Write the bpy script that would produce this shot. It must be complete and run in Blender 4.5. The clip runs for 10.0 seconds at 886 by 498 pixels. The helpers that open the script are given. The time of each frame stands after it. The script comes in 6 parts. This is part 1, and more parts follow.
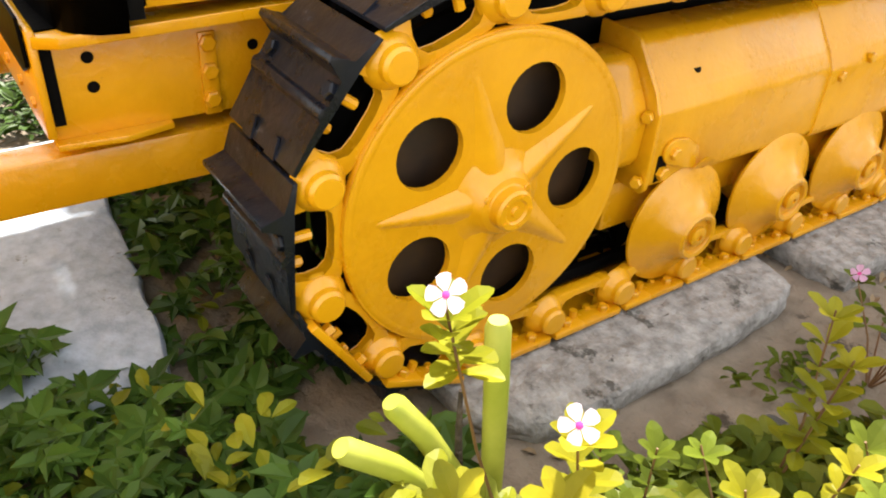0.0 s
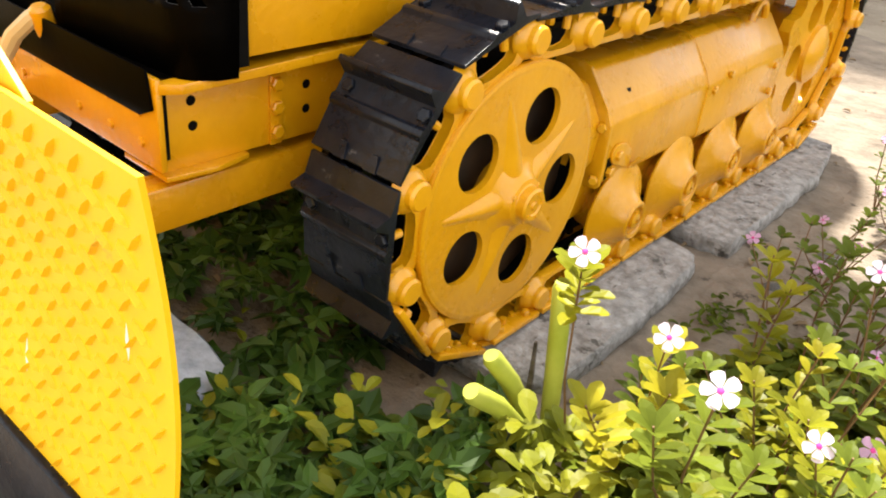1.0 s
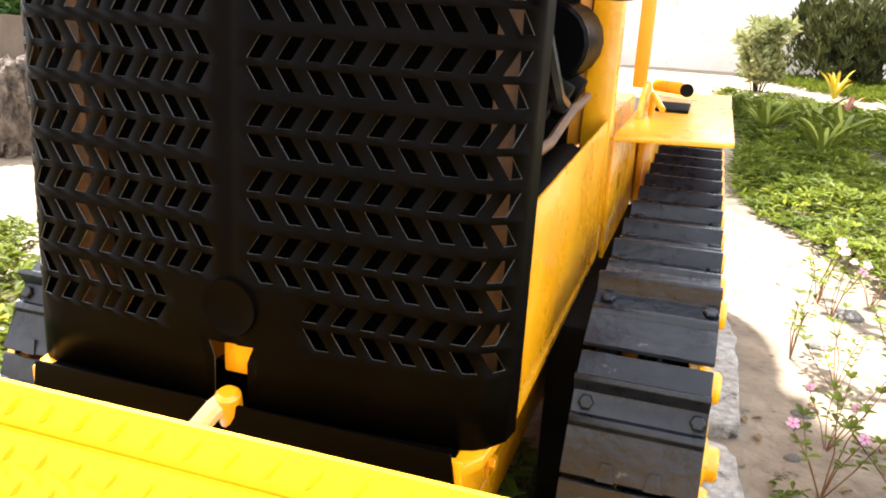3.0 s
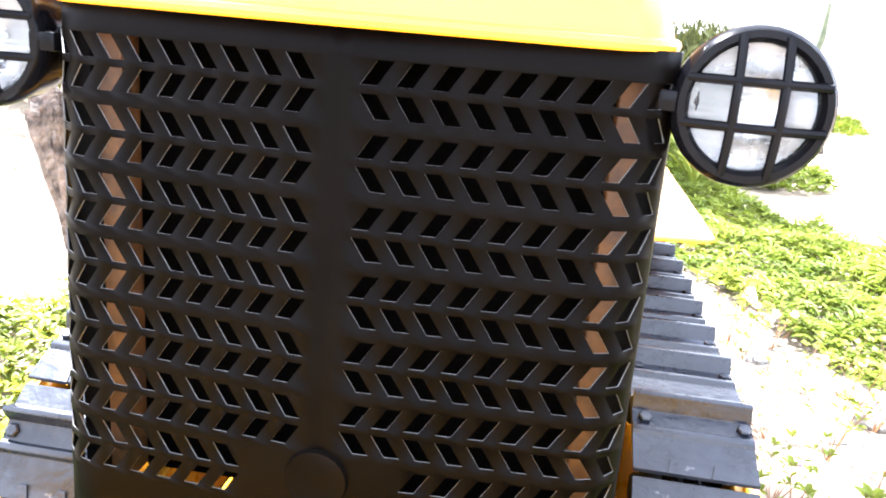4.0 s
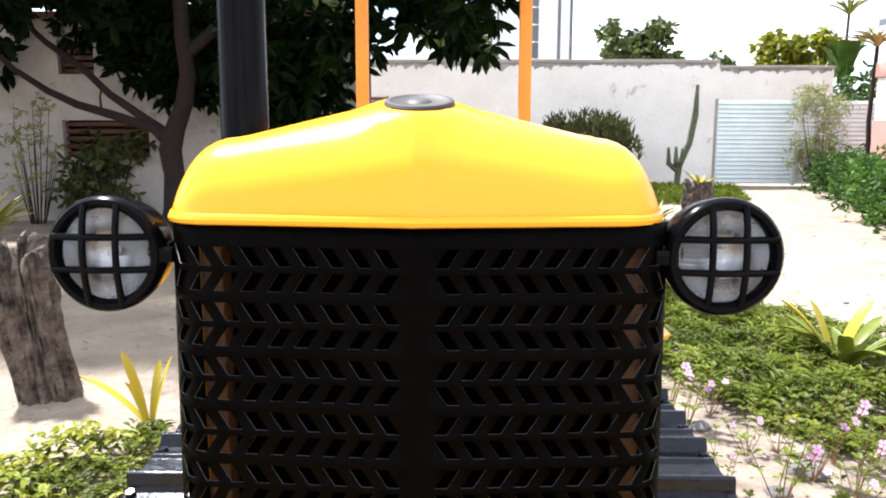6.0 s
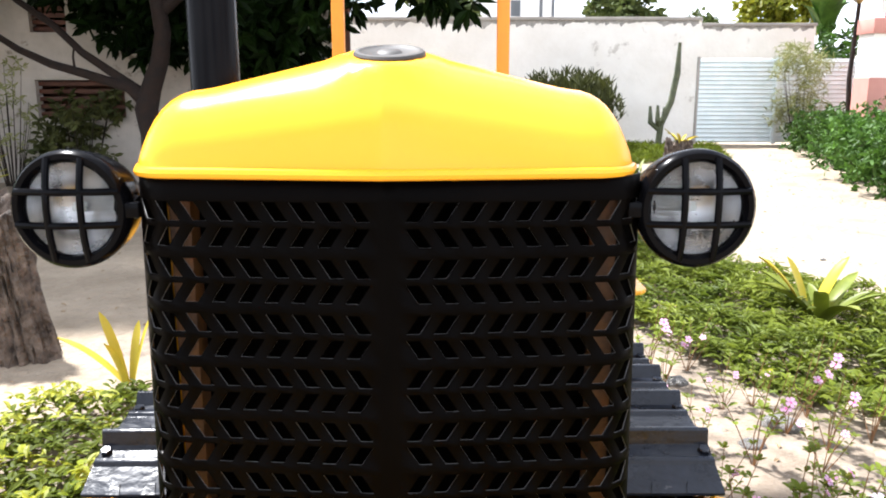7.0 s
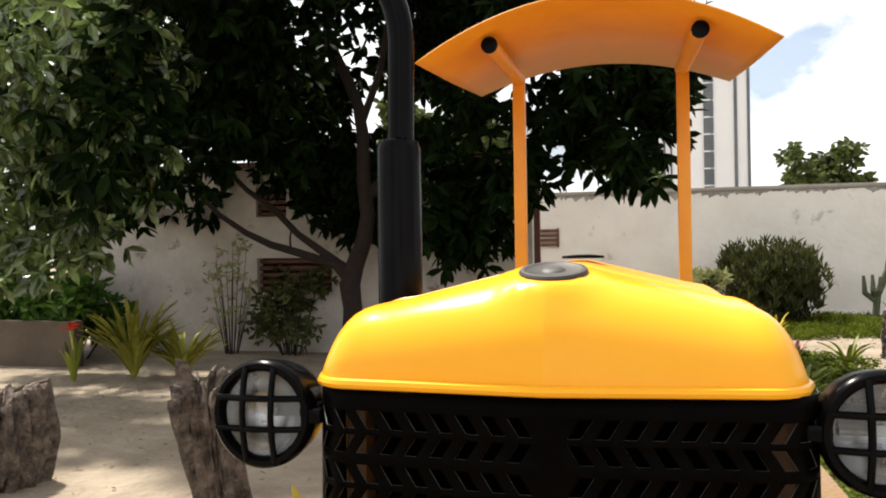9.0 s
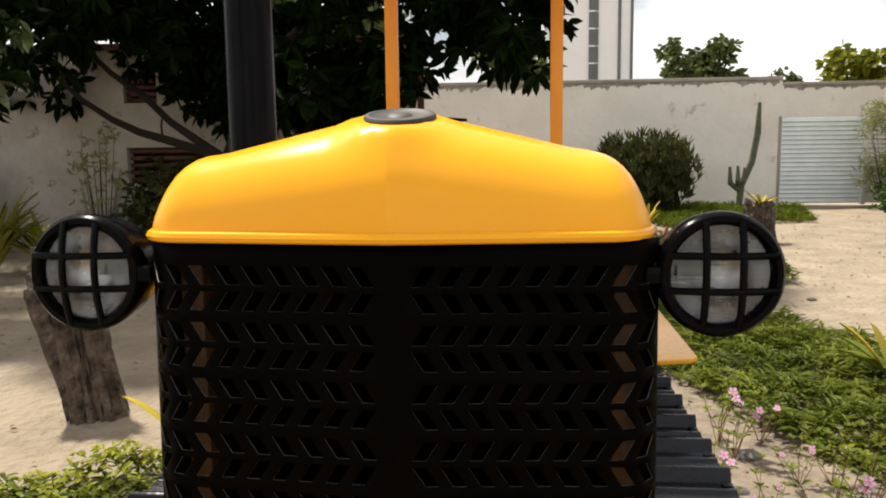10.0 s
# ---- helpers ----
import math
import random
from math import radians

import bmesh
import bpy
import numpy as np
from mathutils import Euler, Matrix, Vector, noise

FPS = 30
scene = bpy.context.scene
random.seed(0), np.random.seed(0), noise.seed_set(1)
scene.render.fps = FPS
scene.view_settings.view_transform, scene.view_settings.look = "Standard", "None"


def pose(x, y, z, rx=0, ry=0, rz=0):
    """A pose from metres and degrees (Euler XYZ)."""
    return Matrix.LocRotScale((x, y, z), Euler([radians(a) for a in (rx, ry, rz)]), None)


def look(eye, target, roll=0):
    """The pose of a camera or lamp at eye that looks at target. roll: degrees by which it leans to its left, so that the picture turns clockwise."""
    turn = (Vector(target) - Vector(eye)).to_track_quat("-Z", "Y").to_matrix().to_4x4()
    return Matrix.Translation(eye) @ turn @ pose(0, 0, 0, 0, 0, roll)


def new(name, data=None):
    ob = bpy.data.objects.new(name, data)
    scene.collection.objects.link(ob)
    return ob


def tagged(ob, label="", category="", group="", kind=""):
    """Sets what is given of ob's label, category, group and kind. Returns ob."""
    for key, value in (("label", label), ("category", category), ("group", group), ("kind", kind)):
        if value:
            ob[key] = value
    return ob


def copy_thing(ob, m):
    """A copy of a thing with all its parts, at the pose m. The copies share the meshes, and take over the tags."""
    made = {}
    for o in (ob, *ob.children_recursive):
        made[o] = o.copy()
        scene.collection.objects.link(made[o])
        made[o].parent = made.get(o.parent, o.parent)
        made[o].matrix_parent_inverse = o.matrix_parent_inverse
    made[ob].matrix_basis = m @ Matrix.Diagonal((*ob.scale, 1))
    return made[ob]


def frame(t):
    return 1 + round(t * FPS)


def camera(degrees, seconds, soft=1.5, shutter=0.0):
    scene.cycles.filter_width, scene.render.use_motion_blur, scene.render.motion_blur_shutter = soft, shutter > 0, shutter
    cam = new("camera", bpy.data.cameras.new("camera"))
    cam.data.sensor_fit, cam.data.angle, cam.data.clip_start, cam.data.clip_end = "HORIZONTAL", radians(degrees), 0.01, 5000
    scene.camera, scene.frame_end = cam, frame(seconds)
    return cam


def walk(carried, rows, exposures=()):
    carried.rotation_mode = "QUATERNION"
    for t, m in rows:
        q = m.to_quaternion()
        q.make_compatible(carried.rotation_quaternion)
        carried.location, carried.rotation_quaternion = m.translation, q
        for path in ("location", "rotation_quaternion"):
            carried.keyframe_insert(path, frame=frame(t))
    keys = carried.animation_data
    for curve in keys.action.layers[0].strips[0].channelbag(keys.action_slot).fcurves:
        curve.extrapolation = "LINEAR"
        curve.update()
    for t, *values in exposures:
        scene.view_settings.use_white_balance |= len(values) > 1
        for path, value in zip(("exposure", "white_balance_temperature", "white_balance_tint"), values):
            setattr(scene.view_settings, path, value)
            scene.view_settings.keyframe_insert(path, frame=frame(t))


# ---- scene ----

def aim(x, y, z, yaw, pitch, roll):
    """A camera's pose from its place, its yaw to the left of +y, its pitch up and its lean."""
    a, b = radians(yaw), radians(pitch)
    ahead = Vector((-math.sin(a) * math.cos(b), math.cos(a) * math.cos(b), math.sin(b)))
    return look((x, y, z), Vector((x, y, z)) + ahead, roll)


# seconds, place, yaw, pitch, roll
ROWS = [
    (0, 1.422, -0.166, 0.957, 54.07, -33.31, 3.72),
    (0.2, 1.424, -0.234, 0.980, 50.00, -34.30, 3.10),
    (0.5, 1.409, -0.357, 0.983, 46.55, -32.24, 6.91),
    (0.8, 1.388, -0.515, 1.009, 42.00, -30.05, 5.40),
    (1, 1.364, -0.629, 1.017, 38.17, -29.86, 6.47),
    (1.5, 1.205, -0.813, 1.021, 33.55, -27.96, 8.64),
    (1.8, 1.044, -0.849, 1.053, 33.40, -24.25, 7.30),
    (2, 0.934, -0.862, 1.083, 31.66, -22.20, 6.70),
    (2.2, 0.840, -0.876, 1.104, 29.14, -19.83, 6.84),
    (3.3, 0.478, -0.890, 1.235, 14.16, -17.98, 4.03),
    (3.5, 0.412, -0.878, 1.284, 12.65, -19.01, 6.09),
    (3.8, 0.314, -0.881, 1.292, 9.93, -16.61, 5.86),
    (4, 0.246, -0.892, 1.333, 7.34, -16.02, 4.90),
    (4.3, 0.150, -0.978, 1.352, 3.40, -13.60, 2.60),
    (4.5, 0.115, -0.997, 1.360, 1.66, -11.53, 1.32),
    (5, 0.060, -1.077, 1.420, 1.95, -9.73, 1.65),
    (5.5, 0.053, -1.140, 1.466, 1.24, -9.73, 0.26),
    (5.7, 0.053, -1.146, 1.470, 1.05, -9.10, 0.15),
    (6.8, 0.055, -1.140, 1.458, 0.12, -10.60, 0.00),
    (7, 0.070, -1.138, 1.456, -0.30, -11.93, -0.01),
    (7.2, 0.090, -1.150, 1.472, 0.40, -10.40, 0.00),
    (7.5, 0.131, -1.123, 1.527, 1.60, -5.13, -0.02),
    (7.8, 0.162, -1.134, 1.566, 1.90, 0.15, 0.10),
    (8, 0.173, -1.153, 1.575, 1.37, 3.23, 0.25),
    (8.3, 0.163, -1.152, 1.562, 1.22, 6.05, -0.90),
    (8.5, 0.154, -1.150, 1.552, 2.49, 5.70, -1.54),
    (8.8, 0.120, -1.165, 1.541, 9.05, 2.97, -1.15),
    (9, 0.117, -1.171, 1.531, 13.26, 0.15, -0.90),
    (9.2, 0.124, -1.168, 1.516, 15.00, -2.60, -1.40),
    (9.5, 0.141, -1.158, 1.492, 11.49, -5.04, -2.01),
    (9.7, 0.155, -1.139, 1.477, 8.40, -5.80, -1.50),
    (10, 0.172, -1.098, 1.454, 5.38, -7.47, -0.72),
]
# seconds, stops, kelvin, tint
EXPOSURES = [(0, 1.74, 6500, 10), (1.0, 1.62, 6500, 10), (1.5, 1.40, 6500, 10), (2.2, 1.32, 6500, 10), (3.3, 3.15, 6100, 12), (3.8, 4.0, 5700, 14), (4.5, 3.48, 5300, 14), (5.0, 2.30, 5300, 14), (5.5, 1.60, 5500, 14),
             (6.8, 1.60, 5800, 12), (7.0, 1.75, 5800, 12), (7.5, 1.00, 6350, 10), (8.0, 0.55, 6500, 10), (8.5, 0.47, 6500, 10), (9.0, 0.85, 6500, 10), (9.5, 0.60, 6700, 10), (10, 0.55, 6700, 10)]
cam = camera(58.0, 10.0, soft=1.9)
walk(cam, [(r[0], aim(*r[1:])) for r in ROWS], EXPOSURES)

# ---------------------------------------------------------------- light
world = bpy.data.worlds.new("sky")
scene.world = world
world.use_nodes = True
wn, wl = world.node_tree.nodes, world.node_tree.links
wn.clear()
SUN_EL, SUN_AZ = 61.0, -49.0  # height, and degrees from +y towards +x
sky = wn.new("ShaderNodeTexSky")
sky.sky_type = "NISHITA"
sky.sun_disc = False
sky.sun_elevation = radians(SUN_EL)
sky.sun_rotation = radians(SUN_AZ)
sky.air_density, sky.dust_density = 1.0, 2.0
# broken cloud over the blue
tc = wn.new("ShaderNodeTexCoord")
mp = wn.new("ShaderNodeMapping")
mp.inputs["Scale"].default_value = (1.0, 1.0, 1.7)
mp.inputs["Location"].default_value = (0.12, 0.0, 0.05)
nz = wn.new("ShaderNodeTexNoise")
nz.inputs["Scale"].default_value = 3.1
nz.inputs["Detail"].default_value = 9
nz.inputs["Roughness"].default_value = 0.55
cr = wn.new("ShaderNodeValToRGB")
cr.color_ramp.elements[0].position, cr.color_ramp.elements[1].position = 0.38, 0.45
cr.color_ramp.elements[0].color = (0.22, 0.22, 0.22, 1)
nz2 = wn.new("ShaderNodeTexNoise")
nz2.inputs["Scale"].default_value = 2.4
nz2.inputs["Detail"].default_value = 8
cr2 = wn.new("ShaderNodeValToRGB")
cr2.color_ramp.elements[0].position, cr2.color_ramp.elements[1].position = 0.38, 0.54
cr2.color_ramp.elements[0].color, cr2.color_ramp.elements[1].color = (8.2, 8.3, 8.7, 1), (17.5, 17.5, 17.5, 1)
mx = wn.new("ShaderNodeMix")
mx.data_type = "RGBA"
bg = wn.new("ShaderNodeBackground")
bg.inputs["Strength"].default_value = 0.050
wo = wn.new("ShaderNodeOutputWorld")
wl.new(tc.outputs["Generated"], mp.inputs["Vector"])
wl.new(mp.outputs["Vector"], nz.inputs["Vector"])
wl.new(mp.outputs["Vector"], nz2.inputs["Vector"])
wl.new(nz.outputs["Fac"], cr.inputs["Fac"])
wl.new(nz2.outputs["Fac"], cr2.inputs["Fac"])
wl.new(cr.outputs["Color"], mx.inputs["Factor"])
gain = wn.new("ShaderNodeVectorMath")
gain.operation = "SCALE"
gain.inputs["Scale"].default_value = 1.7
wl.new(sky.outputs["Color"], gain.inputs[0])
wl.new(gain.outputs["Vector"], mx.inputs["A"])
wl.new(cr2.outputs["Color"], mx.inputs["B"])
wl.new(mx.outputs["Result"], bg.inputs["Color"])
wl.new(bg.outputs["Background"], wo.inputs["Surface"])

sun_data = bpy.data.lights.new("sun", "SUN")
sun_data.energy, sun_data.angle, sun_data.color = 5.0, radians(3.5), (1.0, 0.94, 0.84)
sun = new("sun", sun_data)
se, sa = radians(SUN_EL), radians(SUN_AZ)
sun.matrix_world = look((math.sin(sa) * math.cos(se) * 30, math.cos(sa) * math.cos(se) * 30, math.sin(se) * 30), (0, 0, 0))


# ---------------------------------------------------------------- materials
def material(name, dark, light, rough=0.5, metal=0.0, scale=8.0, bump=0.0, bump_scale=60.0, spot=None, spot_at=0.66, spot_scale=5.0, coat=0.0, vary=0.0, spec=0.5):
    """Two tones mixed by noise at two scales, fine relief, and a third tone in worn or stained spots."""
    m = bpy.data.materials.new(name)
    m.use_nodes = True
    n, l = m.node_tree.nodes, m.node_tree.links
    b = n["Principled BSDF"]
    b.inputs["Metallic"].default_value = metal
    b.inputs["Coat Weight"].default_value = coat
    b.inputs["Specular IOR Level"].default_value = spec
    t = n.new("ShaderNodeTexCoord")
    a = n.new("ShaderNodeTexNoise")
    a.inputs["Scale"].default_value, a.inputs["Detail"].default_value, a.inputs["Roughness"].default_value = scale, 8, 0.62
    l.new(t.outputs["Object"], a.inputs["Vector"])
    r = n.new("ShaderNodeValToRGB")
    r.color_ramp.elements[0].position, r.color_ramp.elements[1].position = 0.32, 0.68
    r.color_ramp.elements[0].color, r.color_ramp.elements[1].color = (*dark, 1), (*light, 1)
    l.new(a.outputs["Fac"], r.inputs["Fac"])
    out = r.outputs["Color"]
    if spot:
        s = n.new("ShaderNodeTexNoise")
        s.inputs["Scale"].default_value, s.inputs["Detail"].default_value, s.inputs["Roughness"].default_value = spot_scale, 10, 0.7
        l.new(t.outputs["Object"], s.inputs["Vector"])
        q = n.new("ShaderNodeValToRGB")
        q.color_ramp.elements[0].position, q.color_ramp.elements[1].position = spot_at, spot_at + 0.06
        l.new(s.outputs["Fac"], q.inputs["Fac"])
        x = n.new("ShaderNodeMix")
        x.data_type = "RGBA"
        x.inputs["B"].default_value = (*spot, 1)
        l.new(q.outputs["Color"], x.inputs["Factor"])
        l.new(out, x.inputs["A"])
        out = x.outputs["Result"]
    if vary:
        o = n.new("ShaderNodeObjectInfo")
        g = n.new("ShaderNodeNewGeometry")
        add = n.new("ShaderNodeMath")
        l.new(o.outputs["Random"], add.inputs[0])
        l.new(g.outputs["Random Per Island"], add.inputs[1])
        k = n.new("ShaderNodeMapRange")
        k.inputs["From Max"].default_value = 2.0
        k.inputs["To Min"].default_value, k.inputs["To Max"].default_value = 1 - vary, 1 + vary
        l.new(add.outputs[0], k.inputs["Value"])
        h = n.new("ShaderNodeHueSaturation")
        l.new(k.outputs["Result"], h.inputs["Value"])
        l.new(out, h.inputs["Color"])
        out = h.outputs["Color"]
    l.new(out, b.inputs["Base Color"])
    rr = n.new("ShaderNodeMapRange")
    rr.inputs["To Min"].default_value, rr.inputs["To Max"].default_value = max(0.03, rough - 0.1), min(1, rough + 0.12)
    l.new(a.outputs["Fac"], rr.inputs["Value"])
    l.new(rr.outputs["Result"], b.inputs["Roughness"])
    if bump:
        f = n.new("ShaderNodeTexNoise")
        f.inputs["Scale"].default_value, f.inputs["Detail"].default_value = bump_scale, 6
        l.new(t.outputs["Object"], f.inputs["Vector"])
        u = n.new("ShaderNodeBump")
        u.inputs["Strength"].default_value, u.inputs["Distance"].default_value = 1.0, bump
        l.new(f.outputs["Fac"], u.inputs["Height"])
        l.new(u.outputs["Normal"], b.inputs["Normal"])
    return m


def leaf_material(name, dark, light, rough=0.45, through_light=0.35, vary=0.35, spec=0.25):
    m = material(name, dark, light, rough, scale=3.0, vary=vary, spec=spec)
    n, l = m.node_tree.nodes, m.node_tree.links
    b = n["Principled BSDF"]
    tr = n.new("ShaderNodeBsdfTranslucent")
    src = b.inputs["Base Color"].links[0].from_socket
    l.new(src, tr.inputs["Color"])
    x = n.new("ShaderNodeMixShader")
    x.inputs["Fac"].default_value = through_light
    l.new(b.outputs["BSDF"], x.inputs[1])
    l.new(tr.outputs["BSDF"], x.inputs[2])
    l.new(x.outputs["Shader"], n["Material Output"].inputs["Surface"])
    return m


YELLOW = material("yellow_paint", (0.60, 0.265, 0.002), (0.76, 0.36, 0.004), 0.27, scale=5, bump=0.0014, bump_scale=55, spot=(0.32, 0.12, 0.012), spot_at=0.685, spot_scale=24, spec=0.6, coat=0.15)
YELLOW_HOOD = material("yellow_hood_paint", (0.84, 0.375, 0.014), (0.88, 0.40, 0.019), 0.22, scale=2, bump=0.0002, bump_scale=20, coat=0.03, spec=0.22)
YELLOW_PLATE = material("yellow_tread_plate_paint", (0.84, 0.45, 0.005), (0.92, 0.525, 0.008), 0.45, scale=4, bump=0.0004, bump_scale=50, spot=(0.60, 0.34, 0.03), spot_at=0.64, spot_scale=7, spec=0.3)
ORANGE = material("orange_paint", (0.66, 0.24, 0.010), (0.76, 0.31, 0.014), 0.45, scale=3, bump=0.0004, bump_scale=40)
BLACK = material("black_paint", (0.0014, 0.0014, 0.0018), (0.0032, 0.0032, 0.0040), 0.18, scale=6, bump=0.0001, bump_scale=60, spec=0.055)
GUARD = material("matt_black_grille_paint", (0.0007, 0.0005, 0.00042), (0.0018, 0.0013, 0.0010), 0.42, scale=5, bump=0.0005, bump_scale=60, spec=0.021)
CAP = material("dark_grey_cap_paint", (0.018, 0.016, 0.014), (0.035, 0.031, 0.027), 0.6, scale=9, bump=0.0004, bump_scale=70)
# black paint; its blue tint stands in for reflected sky
PAD = material("sky_tinted_black_paint", (0.0042, 0.0052, 0.0085), (0.011, 0.0135, 0.0205), 0.28, scale=14, bump=0.0022, bump_scale=38, spot=(0.10, 0.10, 0.105), spot_at=0.66, spot_scale=22, vary=0.3, spec=0.26)
# near black, so the shade behind the grille slots is in the colour
CORE = material("shade_black_radiator_core", (0.0003, 0.00025, 0.0002), (0.0009, 0.0008, 0.0007), 0.9, scale=40, bump=0.002, bump_scale=90, spec=0.012)
# near-black steel; also carries the shade in recesses and inside the tracks
DARK_STEEL = material("dark_steel_and_shade", (0.0012, 0.001, 0.001), (0.004, 0.0035, 0.003), 0.7, scale=12, bump=0.002, bump_scale=30, spec=0.08)
# lighter tone on the slot edges, painting the sky's glint on them
EDGE_GLINT = material("slot_edge_glint", (0.022, 0.021, 0.020), (0.07, 0.066, 0.062), 0.3, scale=40, spec=0.5)
# dark brown for the shade inside the idler's holes
HOLE_SHADE = material("hole_shade_brown", (0.016, 0.008, 0.003), (0.06, 0.027, 0.006), 0.6, scale=9)
TANK = material("mottled_dark_brown", (0.036, 0.015, 0.004), (0.13, 0.053, 0.009), 0.6, scale=24)
HOSE = material("cream_hose", (0.55, 0.42, 0.22), (0.66, 0.52, 0.30), 0.5, scale=10)
REFLECTOR = material("lamp_reflector", (0.46, 0.46, 0.46), (0.60, 0.60, 0.60), 0.27, metal=0.95, scale=5)
SOIL = material("brown_soil", (0.125, 0.097, 0.070), (0.275, 0.22, 0.165), 0.95, scale=6, bump=0.02, bump_scale=22, spot=(0.06, 0.045, 0.03), spot_at=0.60, spot_scale=8)
PALE_STONE = material("pale_granite", (0.32, 0.375, 0.46), (0.54, 0.61, 0.72), 0.8, scale=26, bump=0.008, bump_scale=30, spot=(0.24, 0.25, 0.27), spot_at=0.62, spot_scale=18)
STONE = material("grey_granite", (0.17, 0.16, 0.147), (0.42, 0.40, 0.38), 0.85, scale=30, bump=0.02, bump_scale=34, spot=(0.085, 0.08, 0.07), spot_at=0.57, spot_scale=16)
SAND = material("pale_sand", (0.20, 0.157, 0.107), (0.325, 0.265, 0.192), 0.95, scale=1.6, bump=0.06, bump_scale=12, spot=(0.17, 0.13, 0.09), spot_at=0.62, spot_scale=3.5)
PLASTER = material("white_plaster_wall", (0.74, 0.70, 0.63), (0.86, 0.83, 0.77), 0.9, scale=0.9, bump=0.008, bump_scale=9, spot=(0.56, 0.52, 0.46), spot_at=0.60, spot_scale=1.6)
# white plaster again, stained, its tone lowered for the tree's shade
SHADED_PLASTER = material("shaded_house_plaster", (0.40, 0.365, 0.315), (0.60, 0.55, 0.49), 0.9, scale=1.6, bump=0.012, bump_scale=9, spot=(0.22, 0.185, 0.15), spot_at=0.56, spot_scale=1.7)
GREYWALL = material("grey_plaster", (0.26, 0.24, 0.21), (0.40, 0.37, 0.33), 0.9, scale=1.2, bump=0.008, bump_scale=9)
MOSS = material("dark_moss", (0.20, 0.185, 0.165), (0.42, 0.40, 0.36), 0.95, scale=5)
# low wall's brown, lowered to include the shade under the tree
LOW_WALL_SHADE = material("shaded_brown_plaster", (0.07, 0.050, 0.036), (0.13, 0.098, 0.070), 0.9, scale=1.5, bump=0.006, bump_scale=12)
GATE = material("white_gate_paint", (0.68, 0.76, 0.76), (0.80, 0.86, 0.86), 0.5, scale=3)
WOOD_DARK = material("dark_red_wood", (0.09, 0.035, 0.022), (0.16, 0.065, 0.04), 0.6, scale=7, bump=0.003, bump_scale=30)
# bark kept very dark, its backlit shade being in the colour
BARK = material("backlit_brown_bark", (0.008, 0.0042, 0.0026), (0.024, 0.012, 0.007), 0.9, scale=7, bump=0.02, bump_scale=14)
LITTER = material("dry_leaf", (0.15, 0.10, 0.055), (0.33, 0.24, 0.14), 0.9, scale=6)
SCRATCH = material("bare_scratch", (0.75, 0.72, 0.66), (0.85, 0.82, 0.76), 0.5)
STUMP = material("weathered_grey_wood", (0.018, 0.011, 0.007), (0.18, 0.137, 0.105), 0.9, scale=11, bump=0.05, bump_scale=26, spot=(0.012, 0.008, 0.006), spot_at=0.58, spot_scale=7)
# crown leaves, near black to carry the shade on their visible side
LEAF = leaf_material("shaded_tree_leaf", (0.002, 0.0045, 0.001), (0.009, 0.020, 0.003), 0.45, 0.25, 0.5, 0.045)
# same tree's leaves, brighter where the sun catches the skirt
LEAF_MID = leaf_material("sunlit_outer_leaf", (0.018, 0.038, 0.008), (0.26, 0.35, 0.11), 0.22, 0.36, 0.9, 0.8)
RED = leaf_material("red_bract", (0.45, 0.03, 0.015), (0.62, 0.07, 0.03), 0.5, 0.3, 0.1)
# and brighter green for the sunlit tips above the canopy
LEAF_LIT = leaf_material("sunlit_shoot_leaf", (0.07, 0.11, 0.025), (0.16, 0.22, 0.06), 0.5, 0.35)
PALE_LEAF = leaf_material("variegated_leaf", (0.16, 0.18, 0.06), (0.36, 0.36, 0.16), 0.5, 0.3)
HEDGE = leaf_material("hedge_leaf", (0.024, 0.058, 0.008), (0.075, 0.15, 0.018), 0.5, 0.3, 0.5)
CACTUS = material("grey_green_cactus", (0.05, 0.06, 0.03), (0.11, 0.12, 0.065), 0.7, scale=8, bump=0.004, bump_scale=40)
LEAF_FAR = leaf_material("far_leaf", (0.05, 0.075, 0.02), (0.12, 0.15, 0.04), 0.6, 0.25)
OLIVE = leaf_material("olive_leaf", (0.032, 0.040, 0.010), (0.088, 0.094, 0.024), 0.6, 0.2)
COVER = leaf_material("groundcover_leaf", (0.052, 0.076, 0.006), (0.155, 0.188, 0.017), 0.5, 0.35, 0.5, 0.12)
BEDLEAF = leaf_material("trailing_bed_leaf", (0.062, 0.094, 0.008), (0.19, 0.225, 0.022), 0.5, 0.35, 0.5, 0.15)
# yellow-green leaf, brightened to offset the canopy's shadow on the bed
BRIGHT_LEAF = leaf_material("brightened_yellow_leaf", (0.15, 0.19, 0.010), (0.42, 0.36, 0.016), 0.45, 0.4, 0.4, 0.2)
IVY = leaf_material("dark_groundcover_leaf", (0.020, 0.048, 0.008), (0.080, 0.150, 0.020), 0.45, 0.3, 0.65)
YELLOW_LEAF = leaf_material("yellow_green_leaf", (0.085, 0.125, 0.007), (0.30, 0.285, 0.016), 0.5, 0.35, 0.5)
BROM = leaf_material("yellow_strap_leaf", (0.42, 0.36, 0.03), (0.62, 0.48, 0.05), 0.4, 0.3, 0.15)
STALK = material("cut_green_stalk", (0.30, 0.34, 0.03), (0.46, 0.46, 0.07), 0.5, scale=9)
PETAL = leaf_material("pale_pink_petal", (0.80, 0.62, 0.78), (0.88, 0.78, 0.88), 0.5, 0.3, 0.08)
PETAL_PINK = leaf_material("pink_petal", (0.60, 0.31, 0.50), (0.72, 0.46, 0.65), 0.5, 0.3, 0.15)
EYE_PINK = material("magenta_flower_eye", (0.6, 0.03, 0.22), (0.7, 0.05, 0.30), 0.5)
